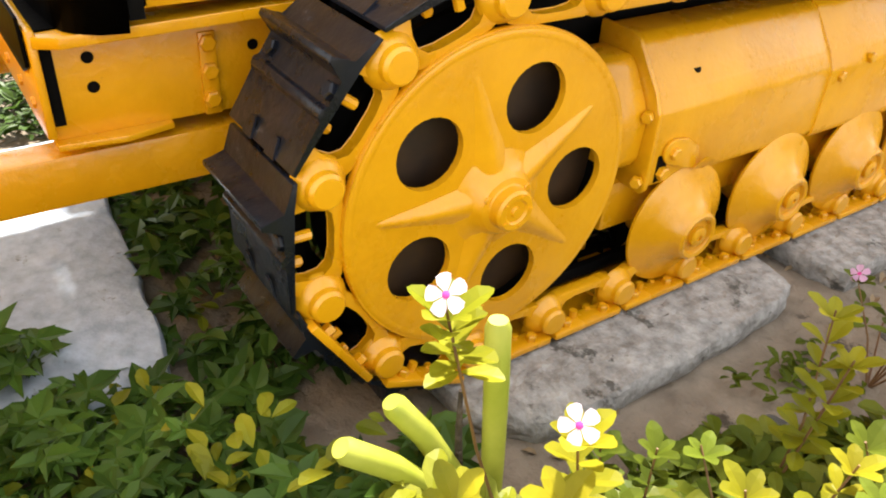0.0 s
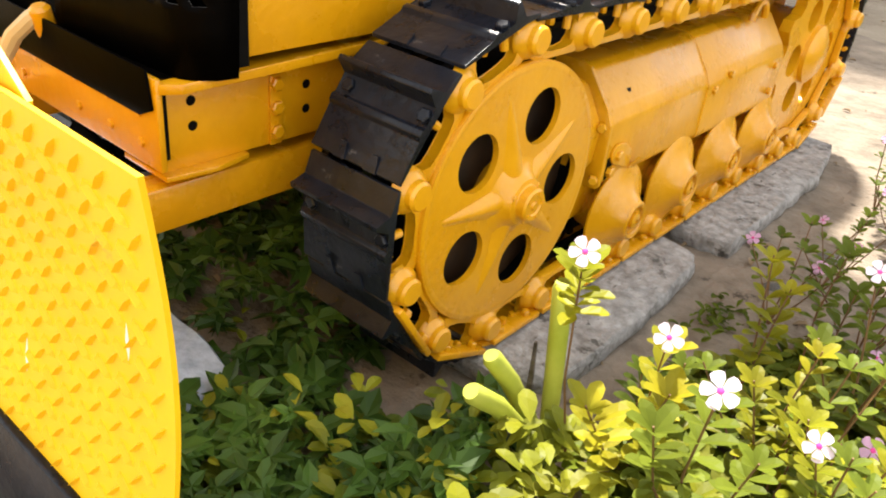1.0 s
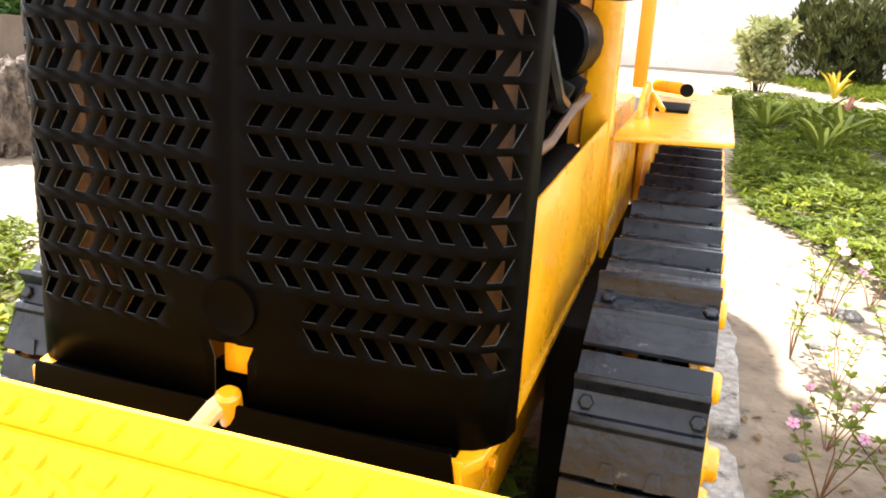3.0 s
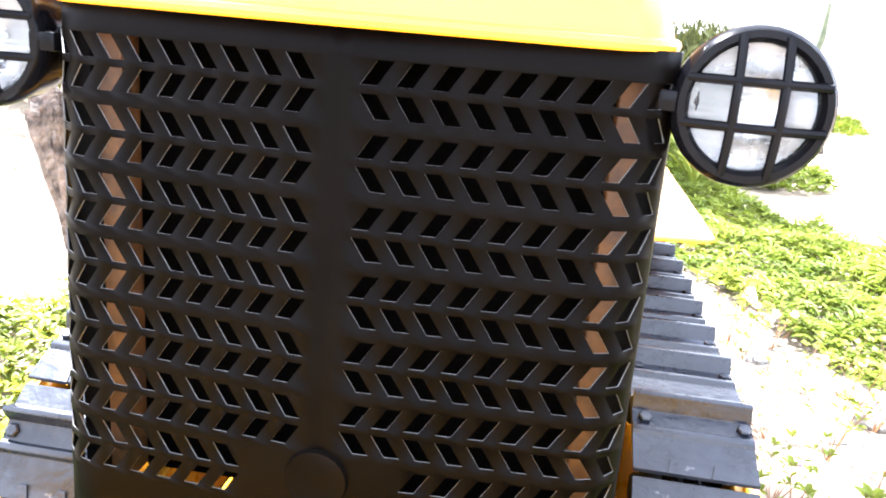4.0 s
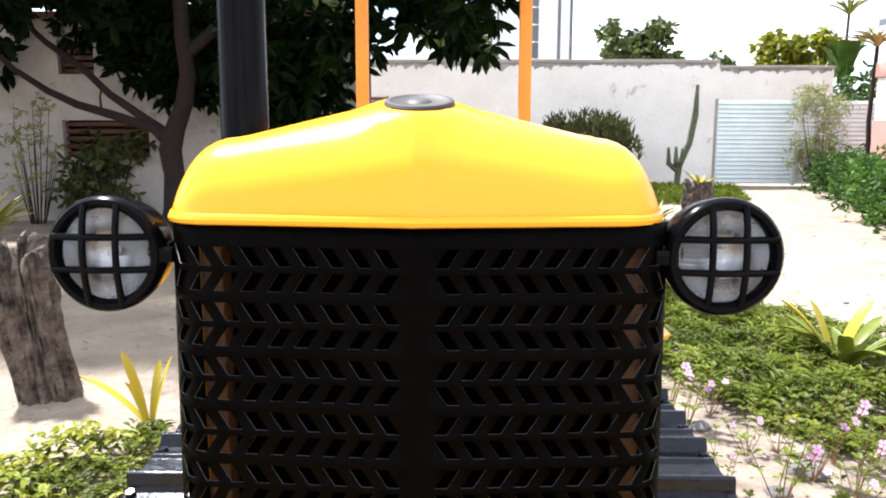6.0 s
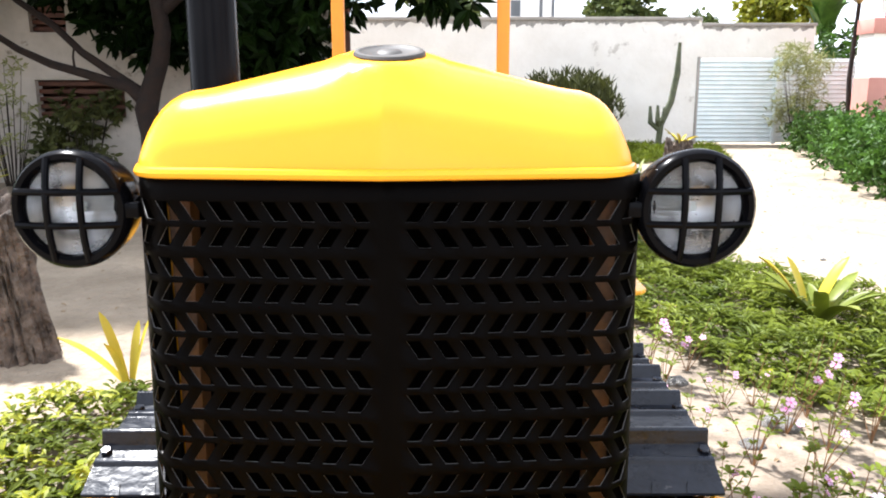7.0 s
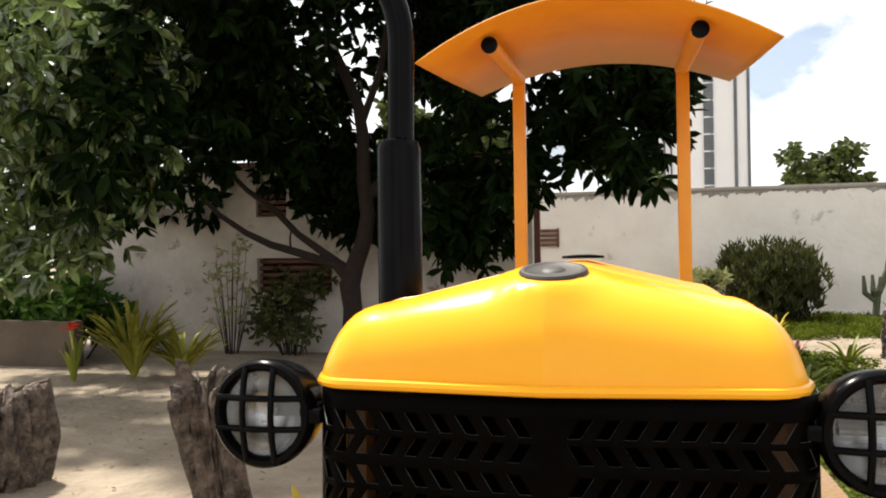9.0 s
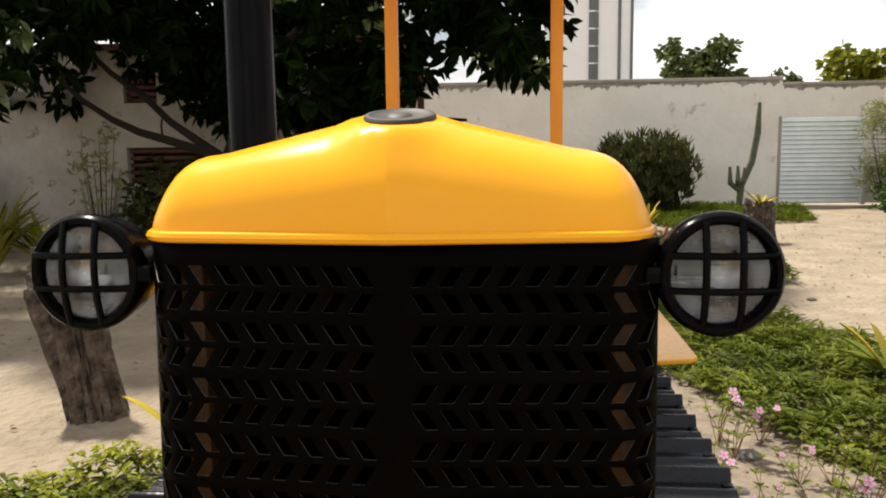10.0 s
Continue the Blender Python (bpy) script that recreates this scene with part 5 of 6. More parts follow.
    for _ in range(50):
        clumps.append((rnd.uniform(-12.6, -6.6), rnd.uniform(10.8, 12.4), rnd.uniform(3.9, 6.6), rnd.uniform(0.6, 0.95)))
    for x, z in ((-4.6, 3.6), (-5.4, 3.5), (-6.1, 3.6), (-6.9, 3.5), (-5.0, 4.3), (-5.8, 4.4), (-3.0, 4.6), (-2.4, 4.2), (-2.6, 5.1), (-4.3, 4.3)):
        clumps.append((x, 10.3, z, 0.55))
    for x, z in ((-7.6, 2.4), (-7.0, 2.2), (-6.4, 2.4), (-7.8, 3.1), (-7.1, 3.0), (-6.5, 3.2), (-8.3, 2.6), (-8.2, 3.4), (-5.9, 2.9)):
        clumps.append((x, 8.5, z, 0.5))
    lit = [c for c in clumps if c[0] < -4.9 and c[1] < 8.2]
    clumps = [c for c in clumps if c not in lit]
    leaf_cloud("crown", LEAF, t, clumps, 0.25, 84000, 3, label="dense crown of long leaves, shade in their dark colour", holes=-0.27)
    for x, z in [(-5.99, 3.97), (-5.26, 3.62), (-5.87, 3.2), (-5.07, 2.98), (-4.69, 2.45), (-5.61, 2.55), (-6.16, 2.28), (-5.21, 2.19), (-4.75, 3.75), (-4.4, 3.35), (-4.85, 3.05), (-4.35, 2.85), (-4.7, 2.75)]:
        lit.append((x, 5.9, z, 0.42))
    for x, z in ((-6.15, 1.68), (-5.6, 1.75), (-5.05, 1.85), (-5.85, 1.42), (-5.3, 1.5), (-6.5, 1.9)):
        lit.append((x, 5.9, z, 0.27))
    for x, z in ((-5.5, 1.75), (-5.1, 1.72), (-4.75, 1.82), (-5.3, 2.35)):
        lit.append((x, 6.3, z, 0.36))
    leaf_cloud("outer_leaves", LEAF_MID, t, lit, 0.22, 14000, 6, 0.6, 0.38, holes=-0.04, label="glossy outer leaves of the low skirt, sunlight in their colour")
    leaf_cloud("young_foliage", LEAF_LIT, t, [(x, 8.6, z, 0.3) for x, z in SHOOTS], 0.16, 1500, 5, 0.2, 0.34, label="green shoots with sunlight in their colour")


garden_tree()


def shrub(name, at, w, h, mat, label, size, count, seed, droop=-0.6, slim=0.3, n=14, category="shrub", stem=1.0):
    """A rounded bush of leafy clumps on short stems."""
    t = thing(name, at, label, category)
    rnd = random.Random(seed)
    x, y, z = at
    clumps = []
    bm = bmesh.new()
    for _ in range(n):
        a, r = rnd.uniform(0, 2 * math.pi), w * 0.42 * rnd.random() ** 0.5
        c = (x + r * math.cos(a), y + r * math.sin(a), z + h * rnd.uniform(0.25, 0.85))
        clumps.append((*c, rnd.uniform(0.16, 0.26) * w))
        tube(bm, [(x + r * 0.3 * math.cos(a), y + r * 0.3 * math.sin(a), z - 0.05), c], [(0.006 * h + 0.004) * stem, 0.004 * stem], 5)
    part("stem", bm, BARK, t, kind="stuff")
    leaf_cloud("foliage", mat, t, clumps, size, count, seed, droop, slim)
    return t


shrub("round_bush", (2.86, 16.0, 0), 2.0, 1.36, OLIVE, "grey-green bush of upright shoots by the wall", 0.22, 9000, 21, -1.6, 0.16, 40)
shrub("pale_bush", (1.28, 13.4, 0), 0.8, 1.15, PALE_LEAF, "pale yellow-green shrub beside the round bush", 0.14, 2500, 22, -0.6, 0.35, 16)
for x, y, w, h, sd in ((8.05, 16.3, 1.9, 0.75, 31), (7.6, 14.6, 1.9, 0.75, 32), (7.0, 12.8, 1.9, 0.8, 33), (6.4, 11.0, 1.9, 0.8, 34), (5.9, 9.3, 1.8, 0.8, 35), (8.4, 13.2, 2.2, 0.9, 36), (7.6, 10.8, 2.2, 0.9, 37), (5.6, 7.6, 1.6, 0.75, 38)):
    tagged(shrub("hedge_bush", (x + 0.45, y, 0), w, h * 0.9, HEDGE, "leafy green hedge bush beside the sand path", 0.11, 3600, sd, -0.4, 0.4, 26), group="hedge along the path")

shrub("sparse_shrub", (8.2, 16.8, 0), 1.5, 2.5, PALE_LEAF, "thin feathery shrub in front of the white gate", 0.14, 2600, 24, -0.2, 0.13, 26, stem=0.45)
shrub("wall_creeper", (-5.00, 10.25, 0), 1.3, 1.45, OLIVE, "straggling dark shrub against the house wall", 0.13, 1500, 25, 0.1, 0.4, 16)

shrub("bare_shrub", (-5.98, 10.2, 0), 0.9, 2.1, PALE_LEAF, "thin pale shrub of bare twigs against the house wall", 0.10, 420, 251, -0.3, 0.25, 22, stem=0.6)
for x, y, w, h, sd in ((-9.6, 9.6, 2.2, 1.5, 26), (-8.2, 9.4, 1.6, 1.2, 27), (-11.4, 9.8, 2.4, 2.2, 28)):
    shrub("leafy_shrub", (x, y, 0), w, h, HEDGE, "leafy green shrub behind the low wall", 0.16, 3000, sd, -0.2, 0.4, 20)


for x, y, w, h, sd in ((10.6, 20.6, 2.4, 2.9, 29), (12.6, 20.8, 2.2, 3.0, 30)):
    shrub("leafy_shrub", (x, y, 0), w, h, HEDGE, "leafy green shrub behind the white gate", 0.2, 3000, sd, -0.2, 0.4, 20)


def far_tree(at, w, h, mat, label, seed, count=3000):
    t = thing("distant_tree", at, label, "tree")
    x, y, z = at
    bm = bmesh.new()
    tube(bm, [(x, y, z), (x + 0.1 * w, y, z + h * 0.5), (x, y, z + h * 0.85)], [0.05 * w, 0.035 * w, 0.015 * w], 8)
    part("trunk", bm, BARK, t)
    rnd = random.Random(seed)
    cl = [(x + rnd.uniform(-0.4, 0.4) * w, y + rnd.uniform(-0.3, 0.3) * w, z + h * rnd.uniform(0.62, 0.95), w * rnd.uniform(0.10, 0.2)) for _ in range(22)]
    leaf_cloud("crown", mat, t, cl, 0.11 * w, count, seed, 0.1, 0.5)


far_tree((9.2, 40, 0), 3.6, 6.7, LEAF_FAR, "olive green tree beyond the wall", 41)
far_tree((13.0, 40, 0), 2.2, 4.9, LEAF_FAR, "small green tree beyond the wall", 42, 1500)
far_tree((12.9, 30, 0), 2.9, 4.75, YELLOW_LEAF, "lime green tree beyond the wall", 43)
far_tree((0.1, 30, 0), 3.0, 5.7, LEAF_FAR, "yellow-flecked tree beyond the wall", 44)
far_tree((-8.0, 34, 0), 6.0, 9.0, LEAF_FAR, "tall green tree beyond the wall", 45)


def strap_plant(name, at, label, leaves, category="plant", mat=None, base_w=0.05, cut=False):
    """A rosette of long strap leaves: (turn, reach, rise, width, bend)."""
    t = thing(name, at, label, category)
    o = Vector(at)
    for turn, reach, rise, w, bend in leaves:
        a = radians(turn)
        d, s = Vector((math.cos(a), math.sin(a), 0)), Vector((-math.sin(a), math.cos(a), 0))
        bm = bmesh.new()
        rows = []
        for k in range(9):
            u = k / 8
            c = o + d * (0.02 + reach * (u * (1 - bend) + bend * u * u)) + Vector((0, 0, rise * (u - bend * 0.5 * u ** 2.6)))
            ww = w * (0.75 + 0.35 * math.sin(math.pi * min(1, u * 1.05))) * (1.0 if u < 0.8 else max(0.06, 1 - ((u - 0.8) / 0.2) ** 1.6 * (0.55 if cut else 0.96)))
            up = Vector((0, 0, 1)) * 0.22 * ww
            rows.append([bm.verts.new(c + s * ww * 0.5 + up), bm.verts.new(c - Vector((0, 0, 0.003))), bm.verts.new(c - s * ww * 0.5 + up), bm.verts.new(c - Vector((0, 0, 0.008)))])
        for p, q in zip(rows, rows[1:]):
            for i in range(4):
                bm.faces.new((p[i], p[(i + 1) % 4], q[(i + 1) % 4], q[i]))
        bm.faces.new(rows[-1])
        bm.faces.new(rows[0][::-1])
        part("leaf", bm, mat or BROM, t, sharp=60)
    return t


def fan(n, seed, reach, rise, w, bend=0.5, turn0=0.0):
    rnd = random.Random(seed)
    return [(turn0 + 360 * k / n + rnd.uniform(-18, 18), reach * rnd.uniform(0.7, 1.15), rise * rnd.uniform(0.6, 1.15), w * rnd.uniform(0.8, 1.2), bend * rnd.uniform(0.5, 1.3)) for k in range(n)]


DRY_STRAP = leaf_material("dry_strap_leaf", (0.24, 0.17, 0.05), (0.42, 0.32, 0.11), 0.5, 0.3, 0.25)
GREEN_STRAP = leaf_material("green_strap_leaf", (0.11, 0.15, 0.02), (0.27, 0.29, 0.04), 0.4, 0.3, 0.25)
YUCCA = leaf_material("yellow_green_spike_leaf", (0.10, 0.12, 0.016), (0.36, 0.33, 0.05), 0.4, 0.35, 0.6)
strap_plant("bromeliad", (2.32, 3.5, 0.05), "yellow-green bromeliad with broad strap leaves in groundcover", [(160, 0.30, 0.42, 0.07, 0.3), (130, 0.16, 0.40, 0.075, 0.25), (20, 0.24, 0.42, 0.075, 0.3)], mat=BROM)
strap_plant("bromeliad", (2.36, 3.45, 0.03), "green bromeliad with spread strap leaves", fan(9, 4, 0.34, 0.30, 0.07), mat=GREEN_STRAP)
strap_plant("bromeliad", (-1.42, 2.5, 0.02), "bright yellow bromeliad beside the track", [(150, 0.16, 0.38, 0.05, 0.2), (30, 0.10, 0.36, 0.05, 0.2), (70, 0.08, 0.33, 0.045, 0.2), (170, 0.34, 0.26, 0.045, 0.3), (250, 0.12, 0.30, 0.045, 0.3)], mat=BROM)
for i, (x, y) in enumerate(((2.65, 9.4), (1.82, 7.6), (1.55, 6.6), (1.15, 7.9), (1.7, 8.6))):
    strap_plant("bromeliad", (x, y, 0.03), "small green bromeliad in low groundcover", fan(11, 50 + i, 0.30, 0.42, 0.045), mat=GREEN_STRAP)
strap_plant("bromeliad", (2.2, 10.2, 0.02), "red-centred bromeliad in low groundcover", fan(9, 61, 0.16, 0.30, 0.05), mat=PINK_WALL)
strap_plant("bromeliad", (2.35, 12.6, 0.02), "yellow-green bromeliad near the bush", fan(12, 62, 0.28, 0.5, 0.05), mat=BROM)
strap_plant("yucca_clump", (-6.05, 7.8, 0.0), "spiky yellow-green clump by the house wall", fan(60, 63, 0.60, 1.08, 0.065, 0.5), mat=YUCCA)
strap_plant("yucca_clump", (-5.45, 7.95, 0.0), "spiky green clump by the house wall", fan(46, 64, 0.55, 0.74, 0.055, 0.55), mat=YUCCA)
red_plant = strap_plant("red_flower_plant", (-6.62, 7.4, 0.0), "small strap-leaved plant with a red flower", fan(8, 65, 0.16, 0.6, 0.05, 0.3), mat=GREEN_STRAP)
vs, fs = [], []
rnd = random.Random(8)
for k in range(14):
    a = Vector((math.cos(k * 2.4), math.sin(k * 2.4), rnd.uniform(0.1, 1.2))).normalized()
    add_leaf(vs, fs, Vector((-6.66, 7.4, 0.62)), a, a.cross(Vector((0.1, 0.2, 1))).normalized(), 0.15, 0.05)
mesh_part("flower", vs, fs, RED, red_plant, "red flower head")
bm = bmesh.new()
tube(bm, [(-6.62, 7.4, -0.03), (-6.61, 7.4, 0.34), (-6.66, 7.4, 0.62)], 0.014, 6)
part("stem", bm, STALK, red_plant)
for top, leaves, mat, label in (((11.88, 24.0, 4.65), fan(34, 66, 0.6, 0.6, 0.06, 0.5), GREEN_STRAP, "thin-trunked dracaena with a spiky green head"), ((8.55, 15.6, 2.95), fan(46, 67, 0.6, 0.45, 0.045, 0.9), DRY_STRAP, "thin-trunked dracaena with drooping yellow-brown leaves"),
                                ((10.9, 22.0, 2.5), fan(9, 68, 0.75, 1.9, 0.36, 0.6), HEDGE, "dark banana plant with broad leaves beyond the wall")):
    t = strap_plant("banana_plant" if mat == HEDGE else "dracaena", top, label, leaves, mat=mat)
    bm = bmesh.new()
    x, y, z = top
    tube(bm, [(x + 0.06, y, -0.05), (x - 0.05, y, z * 0.5), (x, y, z + 0.03)], [0.06, 0.05, 0.04], 8)
    part("trunk", bm, BARK, t)


def cactus():
    c = thing("column_cactus", (4.95, 16.6, 0), "tall bent column cactus by the wall", "cactus")
    for pts, r in (([(4.9, 16.6, -0.05), (4.95, 16.6, 0.5), (5.15, 16.6, 1.0), (5.25, 16.6, 1.6), (5.27, 16.6, 2.25)], 0.07), ([(4.9, 16.6, 0.4), (4.72, 16.6, 0.55), (4.70, 16.6, 0.9)], 0.06),
                   ([(4.9, 16.6, 0.45), (4.85, 16.5, 0.6), (4.84, 16.5, 0.92)], 0.055), ([(4.93, 16.6, 0.45), (4.97, 16.5, 0.6), (4.98, 16.5, 0.88)], 0.05)):
        bm = bmesh.new()
        tube(bm, pts, [r] * (len(pts) - 1) + [r * 0.5], 9)
        part("column", bm, CACTUS, c, sharp=20)


cactus()


def stump(at, r, h, seed, label, flare=0.25, hollow=True, lean=(0.0, 0.0), waist=0.0, bulge=0.0):
    """A weathered tree stump with deep grain that runs up it."""
    rnd = random.Random(seed)
    x, y, z = at
    bm = bmesh.new()
    seg, n, rows = 96, 20, []
    ph = [rnd.uniform(0, 6.28) for _ in range(4)]
    for k in range(n + 1):
        u = k / n
        ring_ = []
        for i in range(seg):
            a = 2 * math.pi * i / seg + 0.25 * u * math.sin(ph[0])
            c, s = math.cos(a), math.sin(a)
            f = 1 + 0.12 * math.sin(3 * a + ph[0]) + 0.07 * math.sin(5 * a + ph[1] + 2 * u)
            groove = noise.noise((c * 5.5, s * 5.5, u * 1.1 + seed)) + 0.6 * noise.noise((c * 12, s * 12, u * 2.0 + seed))
            f += 0.22 * groove - 0.14 * max(0.0, abs(groove) < 0.08)
            f *= 1 + flare * (1 - u) ** 4 + waist * (u - 0.5) + bulge * (math.sin(math.pi * u) - 0.5)
            top = (0.26 * noise.noise((c * 1.6, s * 1.6, seed)) + 0.13 * noise.noise((c * 7, s * 7, seed))) * h * max(0.0, u - 0.7) / 0.3
            ring_.append(bm.verts.new((x + r * f * c + lean[0] * u, y + r * f * s + lean[1] * u, z - 0.05 + h * u + top)))
        rows.append(ring_)
    for a_, b_ in zip(rows, rows[1:]):
        for i in range(seg):
            bm.faces.new((a_[i], a_[(i + 1) % seg], b_[(i + 1) % seg], b_[i]))
    tx, ty = x + lean[0], y + lean[1]
    inner = [bm.verts.new((tx + (v.co.x - tx) * 0.66, ty + (v.co.y - ty) * 0.66, v.co.z - 0.02)) for v in rows[-1]]
    low = bm.verts.new((tx, ty, z + h * (0.5 if hollow else 0.9)))
    for i in range(seg):
        bm.faces.new((rows[-1][i], rows[-1][(i + 1) % seg], inner[(i + 1) % seg], inner[i]))
        bm.faces.new((inner[i], inner[(i + 1) % seg], low))
    solo("tree_stump", bm, STUMP, label, "stump", sharp=70)


stump((-2.17, 3.04, 0), 0.160, 0.80, 71, "weathered grey tree stump standing on sand", 0.10, lean=(-0.16, 0.02), waist=0.30)
stump((-4.16, 3.48, 0), 0.30, 0.66, 72, "broad hollow grey tree stump on sand", 0.0, waist=-0.05, bulge=0.16)
stump((3.65, 10.85, 0), 0.21, 0.58, 73, "dark hollow stump planter on sand", 0.1)
strap_plant("bromeliad", (3.68, 10.85, 0.5), "small spiky plant growing in the stump", fan(8, 74, 0.28, 0.25, 0.04), mat=BROM)


# ---------------------------------------------------------------- slabs
def slab(corners, z1, depth, seed, label, mat=STONE):
    rnd = random.Random(seed)
    bm = bmesh.new()
    pts = []
    for i, (x, y) in enumerate(corners):
        nx, ny = corners[(i + 1) % len(corners)]
        n = max(3, int(math.hypot(nx - x, ny - y) / 0.05))
        for k in range(n):
            u = k / n
            pts.append((x + (nx - x) * u + rnd.uniform(-0.005, 0.005), y + (ny - y) * u + rnd.uniform(-0.005, 0.005)))
    cx, cy = sum(p[0] for p in pts) / len(pts), sum(p[1] for p in pts) / len(pts)
    rings_ = []
    for inset, z in ((0.010, z1 - depth), (0.006, z1 - 0.05), (-0.003, z1 - 0.028), (0.002, z1 - 0.006), (0.010, z1), (0.12, z1 + 0.002), (0.4, z1 + 0.003)):
        ring_ = []
        for x, y in pts:
            d = math.hypot(x - cx, y - cy)
            f = max(0.0, 1 - inset / d) if inset < 0.3 else 0.45
            px, py = cx + (x - cx) * f, cy + (y - cy) * f
            ring_.append(bm.verts.new((px, py, z + 0.004 * noise.noise((px * 9, py * 9, z * 20)))))
        rings_.append(ring_)
    for a_, b_ in zip(rings_, rings_[1:]):
        for i in range(len(pts)):
            bm.faces.new((a_[i], a_[(i + 1) % len(pts)], b_[(i + 1) % len(pts)], b_[i]))
    bm.faces.new(rings_[-1])
    solo("stone_slab", bm, mat, label, "slab", group="slabs under the tracks", sharp=40)


slab([(0.42, 0.41), (0.70, 0.425), (0.785, 0.505), (0.803, 0.66), (0.796, 0.86), (0.778, 1.13), (0.752, 1.21), (0.68, 1.235), (0.42, 1.25)], 0.040, 0.12, 81, "rough grey granite slab under the track")
slab([(0.42, 1.34), (0.715, 1.33), (0.790, 1.355), (0.786, 2.05), (0.72, 2.40), (0.42, 2.42)], 0.040, 0.12, 82, "rough grey granite slab under the track")
slab([(-0.85, 0.40), (-0.42, 0.38), (-0.42, 1.22), (-0.85, 1.20)], 0.040, 0.12, 83, "rough grey granite slab under the track")
slab([(-0.85, 1.27), (-0.42, 1.27), (-0.42, 2.42), (-0.85, 2.42)], 0.040, 0.12, 84, "rough grey granite slab under the track")
slab([(-0.60, 0.15), (-0.24, 0.116), (0.22, 0.078), (0.385, 0.055), (0.392, -0.084), (0.412, -0.21), (0.40, -0.36), (-0.60, -0.30)], 0.040, 0.12, 85, "loose pale granite slab on the ground before the track", PALE_STONE)


# ---------------------------------------------------------------- low planting
def inside(x, y, poly):
    hit = False
    for (ax, ay), (bx, by) in zip(poly, poly[1:] + poly[:1]):
        if (ay > y) != (by > y) and x < ax + (y - ay) * (bx - ax) / (by - ay):
            hit = not hit
    return hit


def cover(name, poly, count, size, height, mat, label, seed, slim=0.4, lean=0.7, per=6, avoid=None, shape=add_round):
    """Low groundcover: sprigs of small leaves over a patch."""
    rnd = random.Random(seed)
    xs, ys = [p[0] for p in poly], [p[1] for p in poly]
    vs, fs = [], []
    done = 0
    while done < count:
        x, y = rnd.uniform(min(xs), max(xs)), rnd.uniform(min(ys), max(ys))
        if not inside(x, y, poly) or (avoid and avoid(x, y)):
            done += 0.2
            continue
        lump = 0.55 + 0.9 * max(-0.5, noise.noise((x * 2.6, y * 2.6, seed)))
        h = height * max(0.15, lump) * rnd.uniform(0.5, 1.1)
        top = Vector((x, y, ground_height(x, y) + h))
        for _ in range(per):
            t = rnd.uniform(0, 2 * math.pi)
            a = Vector((math.cos(t), math.sin(t), rnd.uniform(-0.25, 1.0) * lean)).normalized()
            s = a.cross(Vector((rnd.uniform(-0.4, 0.4), rnd.uniform(-0.4, 0.4), 1))).normalized()
            L = size * rnd.uniform(0.65, 1.3)
            shape(vs, fs, top + Vector((rnd.uniform(-1, 1), rnd.uniform(-1, 1), rnd.uniform(-0.8, 0.2))) * size * 0.5, a, s, L, L * slim)
        done += 1
    mesh_part(name, vs, fs, mat, None, label, "stuff")["category"] = "groundcover"


BED = [(0.95, 7.6), (0.80, 5.0), (0.98, 4.2), (1.20, 3.65), (1.42, 2.95), (1.74, 2.35), (2.28, 1.6), (3.4, 0.9), (4.2, 1.6), (3.3, 3.2), (2.75, 4.5), (2.2, 5.4), (1.9, 6.2), (1.6, 7.6)]
cover("groundcover", BED, 7000, 0.072, 0.20, BEDLEAF, "lush green trailing groundcover in a curved bed", 91, 0.27, shape=add_leaf)
cover("groundcover", BED, 120, 0.05, 0.18, YELLOW_LEAF, "yellowing groundcover sprigs", 92, 0.36)
cover("groundcover", [(0.9, 7.4), (2.4, 7.0), (3.1, 7.4), (3.1, 8.4), (2.4, 11.4), (0.6, 11.6)], 2200, 0.09, 0.2, COVER, "green groundcover by the sand path", 93, 0.3)
cover("lawn", [(2.7, 12.9), (5.5, 13.8), (6.2, 16.6), (4.0, 17.2), (1.0, 16.5)], 2200, 0.12, 0.12, COVER, "bright green grass patch by the wall", 94, 0.16, 1.6)
cover("groundcover", [(-1.15, 0.3), (-1.05, 1.8), (-1.35, 2.5), (-2.0, 2.0), (-3.4, 1.9), (-5.5, 2.6), (-5.5, 1.5), (-3.0, 0.9), (-1.8, 0.2)], 2600, 0.055, 0.17, COVER, "green and yellow groundcover beside the track", 95, 0.36)
cover("groundcover", [(-1.15, 0.3), (-1.05, 1.8), (-1.4, 2.3), (-2.0, 1.9), (-1.8, 0.2)], 240, 0.05, 0.18, YELLOW_LEAF, "yellowing groundcover sprigs beside the track", 96, 0.4)

cover("groundcover", [(-0.74, -0.5), (-0.74, 0.5), (-1.1, 0.9), (-1.9, 0.6), (-2.2, -0.5)], 900, 0.05, 0.14, IVY, "dull green groundcover and litter beside the track", 196, 0.4)


def off_slab(x, y):
    return inside(x, y, [(-0.60, 0.17), (-0.24, 0.140), (0.22, 0.105), (0.40, 0.075), (0.32, -0.02), (0.22, -0.10), (0.10, -0.20), (-0.60, -0.33)]) or (0.43 < abs(x) < 0.66 and y > 0.16) or (x > 0.42 and y > 0.42)


FRONT = [(-0.4, -0.30), (0.35, -0.34), (0.75, -0.5), (1.5, -0.75), (1.55, -0.2), (0.95, 0.05), (0.80, 0.32), (0.40, 0.40), (0.40, 1.0), (-0.4, 1.0)]
cover("ivy_groundcover", FRONT, 560, 0.066, 0.15, IVY, "dark green lobed groundcover under the blade arm", 97, 0.62, 0.9, 4, off_slab, add_lobed)
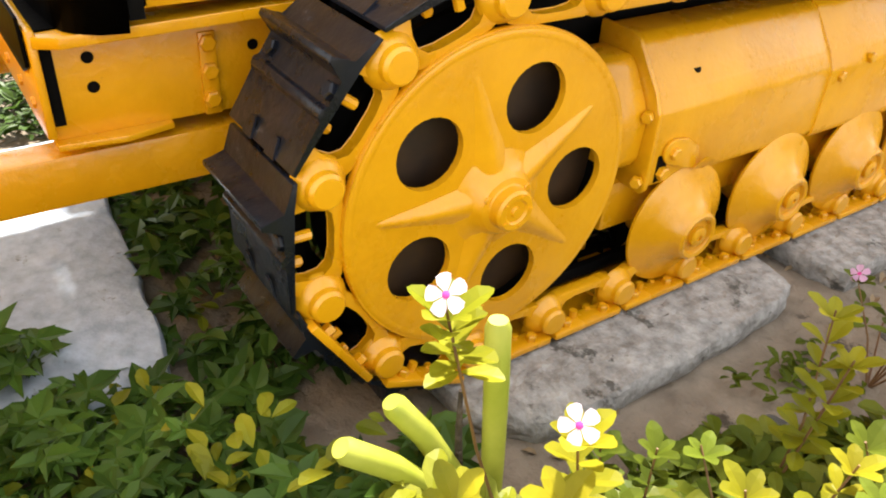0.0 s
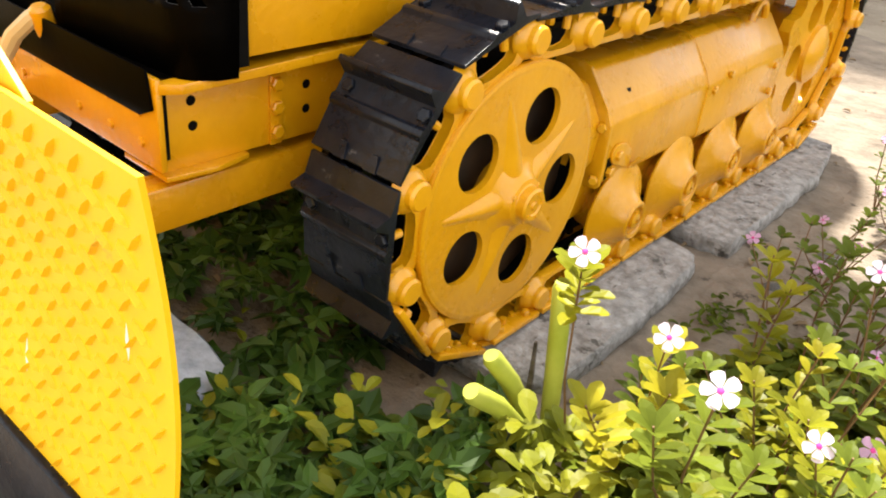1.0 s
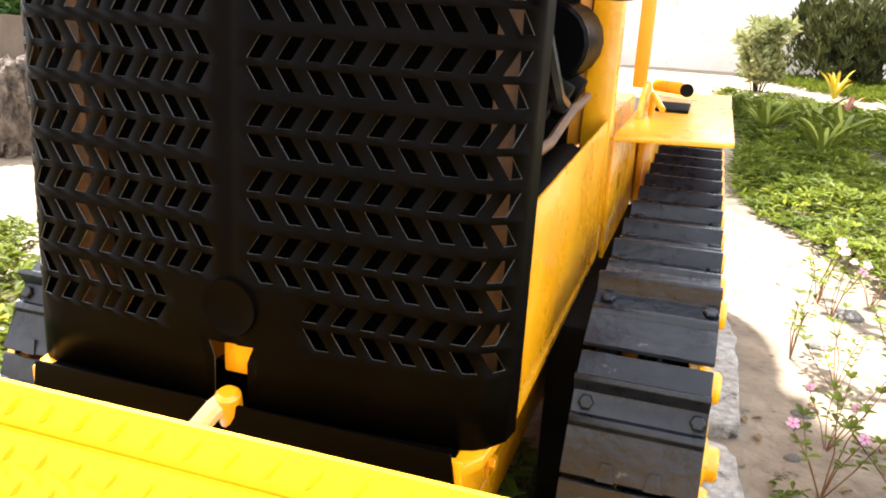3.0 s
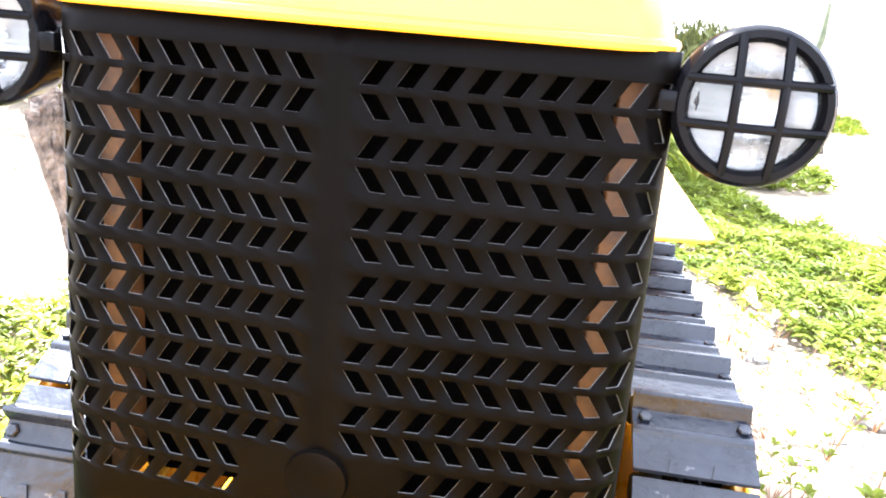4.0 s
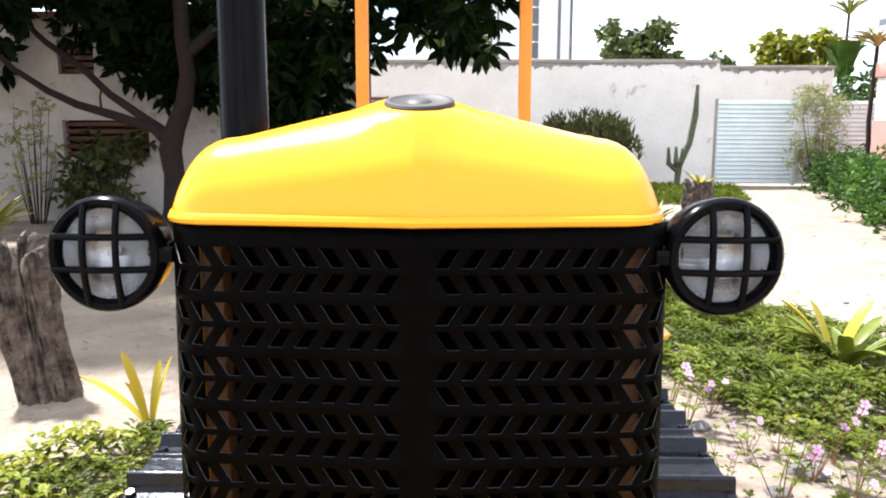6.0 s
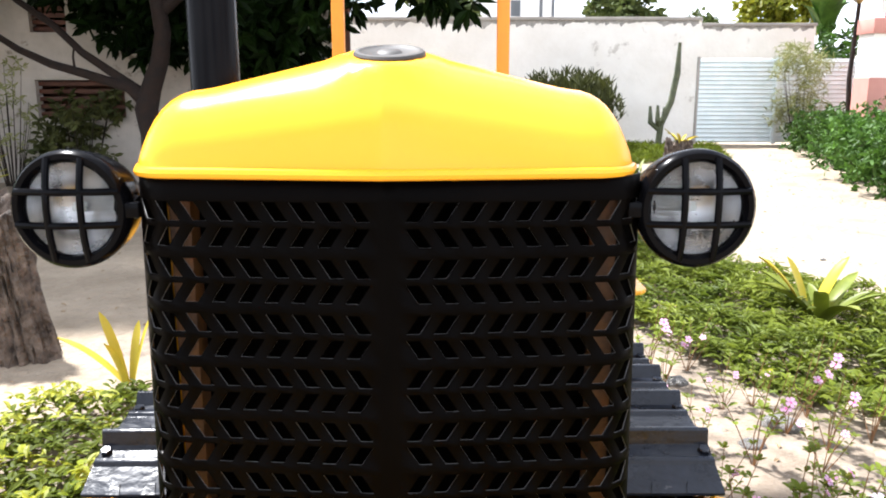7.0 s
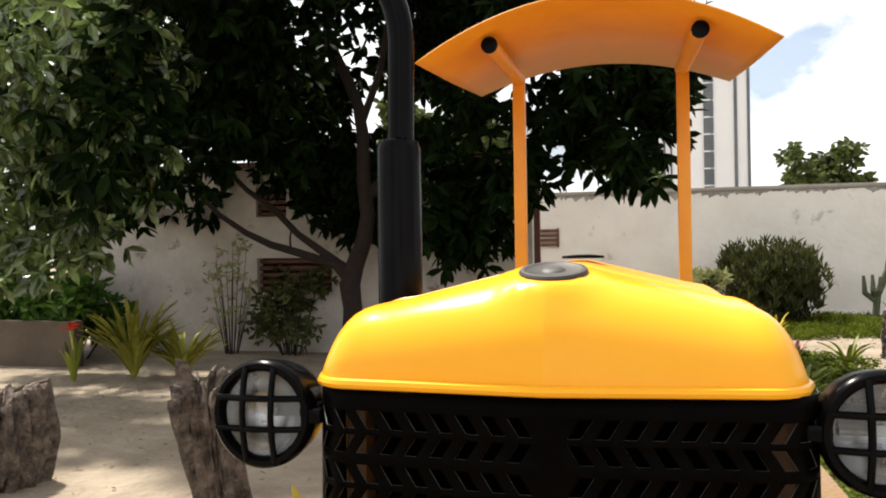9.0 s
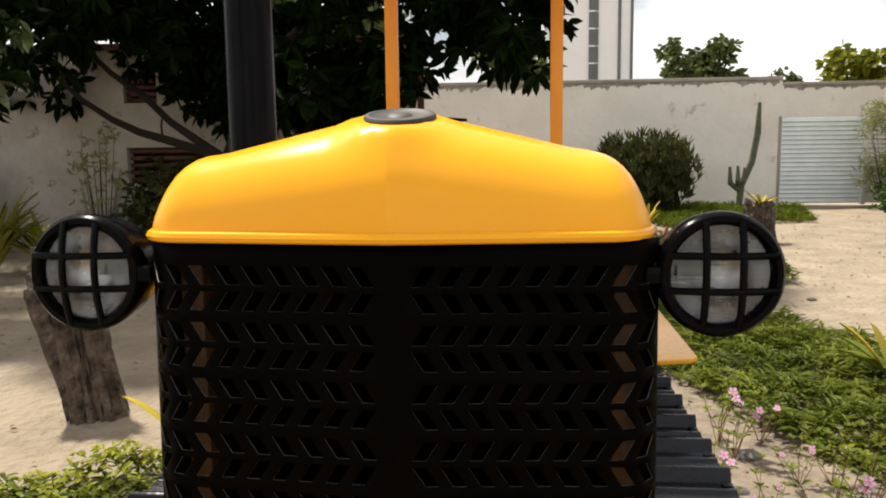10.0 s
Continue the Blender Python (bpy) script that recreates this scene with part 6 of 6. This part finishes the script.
cover("ivy_groundcover", [(0.3, -0.4), (1.5, -0.75), (1.5, -0.2), (0.95, 0.05), (0.75, 0.2), (0.4, 0.0)], 110, 0.058, 0.12, IVY, "dark green lobed groundcover in front of the track", 197, 0.62, 0.9, 4, off_slab, add_lobed)
EDGE = [(0.44, -0.36), (1.0, -0.5), (0.97, 0.10), (0.76, 0.26), (0.62, 0.16)]
cover("groundcover", EDGE, 150, 0.044, 0.12, COVER, "small oval green leaves before the track", 298, 0.5, 0.8, 4, off_slab)
cover("groundcover", EDGE, 18, 0.042, 0.14, YELLOW_LEAF, "few oval yellow-green leaves before the track", 299, 0.5, 0.8, 4, off_slab)
cover("groundcover", FRONT[:8], 60, 0.04, 0.15, YELLOW_LEAF, "few yellowed leaves among the dark groundcover", 297, 0.5, 0.8, 3, off_slab)
SIDE = [(0.62, -0.30), (1.0, -0.62), (2.1, -0.9), (2.2, 0.2), (1.7, 0.85), (1.3, 1.15), (1.06, 1.05), (0.97, 0.80), (0.92, 0.45), (0.80, 0.22)]
cover("groundcover", SIDE, 1100, 0.048, 0.15, COVER, "small green and yellow bedding leaves", 98, 0.45, 0.6, 5)
NEAR = [(0.97, 0.40), (0.95, 0.62), (0.99, 0.90), (1.12, 1.08), (1.38, 1.05), (1.32, 0.60), (1.15, 0.35)]
cover("groundcover", NEAR, 60, 0.062, 0.15, YELLOW_LEAF, "broad yellow-green leaves along the slab", 301, 0.5, 0.6, 5)
cover("groundcover", NEAR, 40, 0.058, 0.13, COVER, "broad green leaves along the slab", 302, 0.5, 0.6, 5)
cover("groundcover", [(0.84, 0.80), (0.86, 1.12), (0.99, 1.14), (0.95, 0.82)], 16, 0.030, 0.05, COVER, "small weeds beside the slab", 303, 0.4, 0.8, 5)
cover("groundcover", SIDE, 700, 0.048, 0.18, YELLOW_LEAF, "small yellow-green bedding leaves", 99, 0.5, 0.6, 5)


# ---------------------------------------------------------------- periwinkles
def blossom(at, way, size, parent, mat):
    w = Vector(way).normalized()
    u, v, _ = frame_of(w)
    at = Vector(at)
    vs, fs = [], []
    for k in range(5):
        a = 2 * math.pi * k / 5 + 0.3
        d, s = u * math.cos(a) + v * math.sin(a), v * math.cos(a) - u * math.sin(a)
        o = len(vs)
        for r, h, z in ((0.10, 0.05, 0.0), (0.55, 0.34, 0.06), (0.88, 0.36, 0.04), (1.0, 0.16, 0.0), (1.0, -0.16, 0.0), (0.88, -0.36, 0.04), (0.55, -0.34, 0.06), (0.10, -0.05, 0.0)):
            vs.append(tuple(at + (d * r + s * h + w * z) * size))
        fs.append(tuple(range(o, o + 8)))
    fl = mesh_part("flower", vs, fs, mat, parent)
    bm = bmesh.new()
    lathe(bm, at + w * size * 0.03, w, [(size * 0.20, 0), (size * 0.12, size * 0.04), (0, size * 0.05)], 8)
    part("eye", bm, EYE_PINK, fl)
    bm = bmesh.new()
    cyl(bm, at - w * size * 0.9, at, 0.002, 0.003, 6)
    part("tube", bm, STALK, fl)


def periwinkle(base, heads, seed, mat, petals, label, leaf=0.045, whorls=5, low=0.5):
    """Stems from one root; heads: the flower or shoot tips, with 1 where a flower opens."""
    t = thing("periwinkle", base, label, "flower", "periwinkles in the bed")
    rnd = random.Random(seed)
    o = Vector(base)
    vs, fs = [], []
    for x, y, z, flower in heads:
        tip = Vector((x, y, z))
        mid = o.lerp(tip, 0.5) + Vector((rnd.uniform(-1, 1), rnd.uniform(-1, 1), 0)) * 0.02
        pts = [o, o.lerp(mid, 0.5), mid, mid.lerp(tip, 0.55), tip]
        bm = bmesh.new()
        tube(bm, pts, [0.0028, 0.0023, 0.002, 0.0017, 0.0014], 6)
        part("stem", bm, STEM, t)
        for k in range(whorls):
            u = low + (0.955 - low) * k / (whorls - 1)
            c = mid.lerp(tip, (u - 0.5) / 0.5) if u > 0.5 else o.lerp(mid, u / 0.5)
            t0 = rnd.uniform(0, 6.28)
            for q in range(3 if k < whorls - 1 else 5):
                a_ = t0 + math.pi * q * (0.67 if k < whorls - 1 else 0.4)
                a = Vector((math.cos(a_), math.sin(a_), 0.15 + 0.75 * k / whorls)).normalized()
                s = a.cross(Vector((0, 0, 1))).normalized()
                L = leaf * rnd.uniform(0.75, 1.25)
                add_round(vs, fs, c, a, s, L, L * 0.52, 0.10)
        if flower:
            blossom(tip + Vector((0, 0, 0.012)), (rnd.uniform(-0.1, 0.5), -0.75, 0.75), 0.021, t, petals)
    mesh_part("foliage", vs, fs, mat, t)
    return t


# the ones nearest the track
near = [
    ((0.93, 0.34, 0.0), [(0.958, 0.177, 0.517, 1)], 0.052, BRIGHT_LEAF),
    ((1.0, 0.42, 0.0), [(1.061, 0.269, 0.395, 1), (1.10, 0.22, 0.36, 0), (1.02, 0.15, 0.33, 0)], 0.055, BRIGHT_LEAF),
    ((1.13, 0.36, 0.0), [(1.195, 0.07, 0.50, 1), (1.13, 0.10, 0.40, 0), (1.24, 0.16, 0.38, 0)], 0.05, COVER),
    ((1.25, 0.70, 0.0), [(1.209, 0.746, 0.38, 1), (1.30, 0.64, 0.33, 0), (1.18, 0.62, 0.30, 0)], 0.05, COVER),
    ((1.28, 0.46, 0.0), [(1.276, 0.291, 0.335, 1), (1.36, 0.38, 0.34, 0), (1.24, 0.40, 0.30, 0)], 0.05, BRIGHT_LEAF),
    ((1.06, 0.72, 0.0), [(1.04, 0.75, 0.345, 0), (1.09, 0.74, 0.30, 0)], 0.05, BRIGHT_LEAF),
    ((1.02, 0.42, 0.0), [(1.04, 0.44, 0.26, 0), (0.99, 0.40, 0.24, 0), (1.06, 0.36, 0.22, 0)], 0.045, COVER),
    ((1.18, 0.52, 0.0), [(1.20, 0.57, 0.31, 0), (1.14, 0.47, 0.27, 0), (1.22, 0.48, 0.25, 0)], 0.05, BRIGHT_LEAF),
    ((1.12, 0.95, 0.0), [(1.12, 0.98, 0.30, 0), (1.17, 0.90, 0.27, 0)], 0.05, COVER),
]
for i, (b, heads, leaf, mat) in enumerate(near):
    periwinkle(b, heads, 100 + i, mat, PETAL, "periwinkle with pale pink flowers and yellow-green leaves", leaf * 0.82, 6, 0.80 if i == 0 else 0.45)
# and those that fill the bed
rnd = random.Random(77)
models = []
for i in range(4):
    heads = [(rnd.uniform(-0.14, 0.14), rnd.uniform(-0.14, 0.14), rnd.uniform(0.20, 0.40), 1 if k < (2, 1, 2, 0)[i] else 0) for k in range(6)]
    models.append(periwinkle((0, 0, 0), heads, 200 + i, (BEDLEAF, BRIGHT_LEAF, BEDLEAF, BRIGHT_LEAF)[i], (PETAL_PINK, PETAL, PETAL_PINK, PETAL)[i], "periwinkle with pink flowers and yellow-green leaves", (0.036, 0.05)[i % 2], (3, 5)[i % 2], 0.6))
spots = []
while len(spots) < 64:
    x, y = rnd.uniform(0.95, 2.4), rnd.uniform(-0.55, 3.0 if len(spots) > 40 else 1.2)
    if (x - 1.42) ** 2 + (y + 0.2) ** 2 < 0.12 or (x < 1.22 and 0.0 < y < 1.1) or x > 1.5 + 0.42 * (3.2 - y) or (x < 1.05 and y < 0.2):
        continue
    if all((x - a) ** 2 + (y - b) ** 2 > 0.02 for a, b in spots):
        spots.append((x, y))
for i, (x, y) in enumerate(spots):
    m = pose(x, y, ground_height(x, y), 0, 0, rnd.uniform(-50, 50)) @ Matrix.Diagonal((*(rnd.uniform(0.8, 1.1),) * 3, 1))
    if i < 4:
        models[i].matrix_basis = m
    else:
        copy_thing(models[(1, 3, 0, 3)[i % 4] if y < 0.9 else (0, 2)[i % 2]], m)


# cut stalks of a strap plant beside the idler
def cut_stalks():
    t = thing("cut_plant", (0.885, 0.335, 0), "cut yellow-green stalks of a strap-leaved plant", "plant")
    for tip, w in (((0.853, 0.335, 0.365), 0.0165), ((0.825, 0.205, 0.272), 0.0165), ((0.855, 0.120, 0.268), 0.0165)):
        o, p = Vector((0.885, 0.335, 0.0)), Vector(tip)
        bm = bmesh.new()
        tube(bm, [o, o.lerp(p, 0.35) + Vector((0, 0, 0.02)), o.lerp(p, 0.7) + Vector((0, 0, 0.02)), o.lerp(p, 0.97), p], [w * 0.8, w * 0.95, w, w, w * 0.75], 20)
        part("stalk", bm, STALK, t, sharp=60)


cut_stalks()
bm = bmesh.new()
tube(bm, [(0.86, 0.30, 0.0), (0.85, 0.30, 0.10), (0.853, 0.29, 0.20), (0.85, 0.29, 0.27)], [0.006, 0.006, 0.005, 0.003], 7)
solo("dry_twig", bm, STUMP, "dry grey twig beside the idler", "twig")

# scattered stones and dry leaves
random.seed(9)
stone = bmesh.new()
bmesh.ops.create_icosphere(stone, subdivisions=2, radius=1.0)
for v in stone.verts:
    v.co *= 1 + 0.3 * noise.noise(v.co * 1.3)
stone_me = mesh_of("stone", stone, STONE, 50)
for x, y, r in ((1.35, 1.9, 0.06), (1.55, 2.1, 0.09), (1.25, 2.6, 0.07), (1.75, 1.55, 0.05), (1.1, 2.2, 0.05), (0.98, 1.6, 0.04), (2.9, 4.9, 0.04), (3.3, 5.4, 0.03), (0.95, 0.9, 0.025), (0.93, 1.3, 0.03), (2.9, 6.5, 0.05)):
    ob = tagged(new("stone", stone_me), "pale loose stone lying on the sand", "stone", "loose stones")
    ob.matrix_basis = pose(x, y, ground_height(x, y) + r * 0.2, 0, 0, random.uniform(0, 360)) @ Matrix.Diagonal((r, r * 0.75, r * 0.45, 1))
vs, fs = [], []
rnd = random.Random(12)
for _ in range(2600):
    x, y = rnd.uniform(-6, 7), rnd.uniform(-1, 15)
    if rnd.random() < 0.05:
        x, y = rnd.uniform(-0.3, 1.3), rnd.uniform(-0.5, 1.6)
    t = rnd.uniform(0, 6.28)
    a = Vector((math.cos(t), math.sin(t), rnd.uniform(-0.1, 0.3))).normalized()
    L = rnd.uniform(0.012, 0.05)
    add_leaf(vs, fs, Vector((x, y, ground_height(x, y) + 0.012)), a, a.cross(Vector((0, 0, 1))).normalized(), L, L * 0.45, 0.3)
mesh_part("leaf_litter", vs, fs, LITTER, None, "dry brown leaf litter scattered on sand", "stuff")["category"] = "litter"
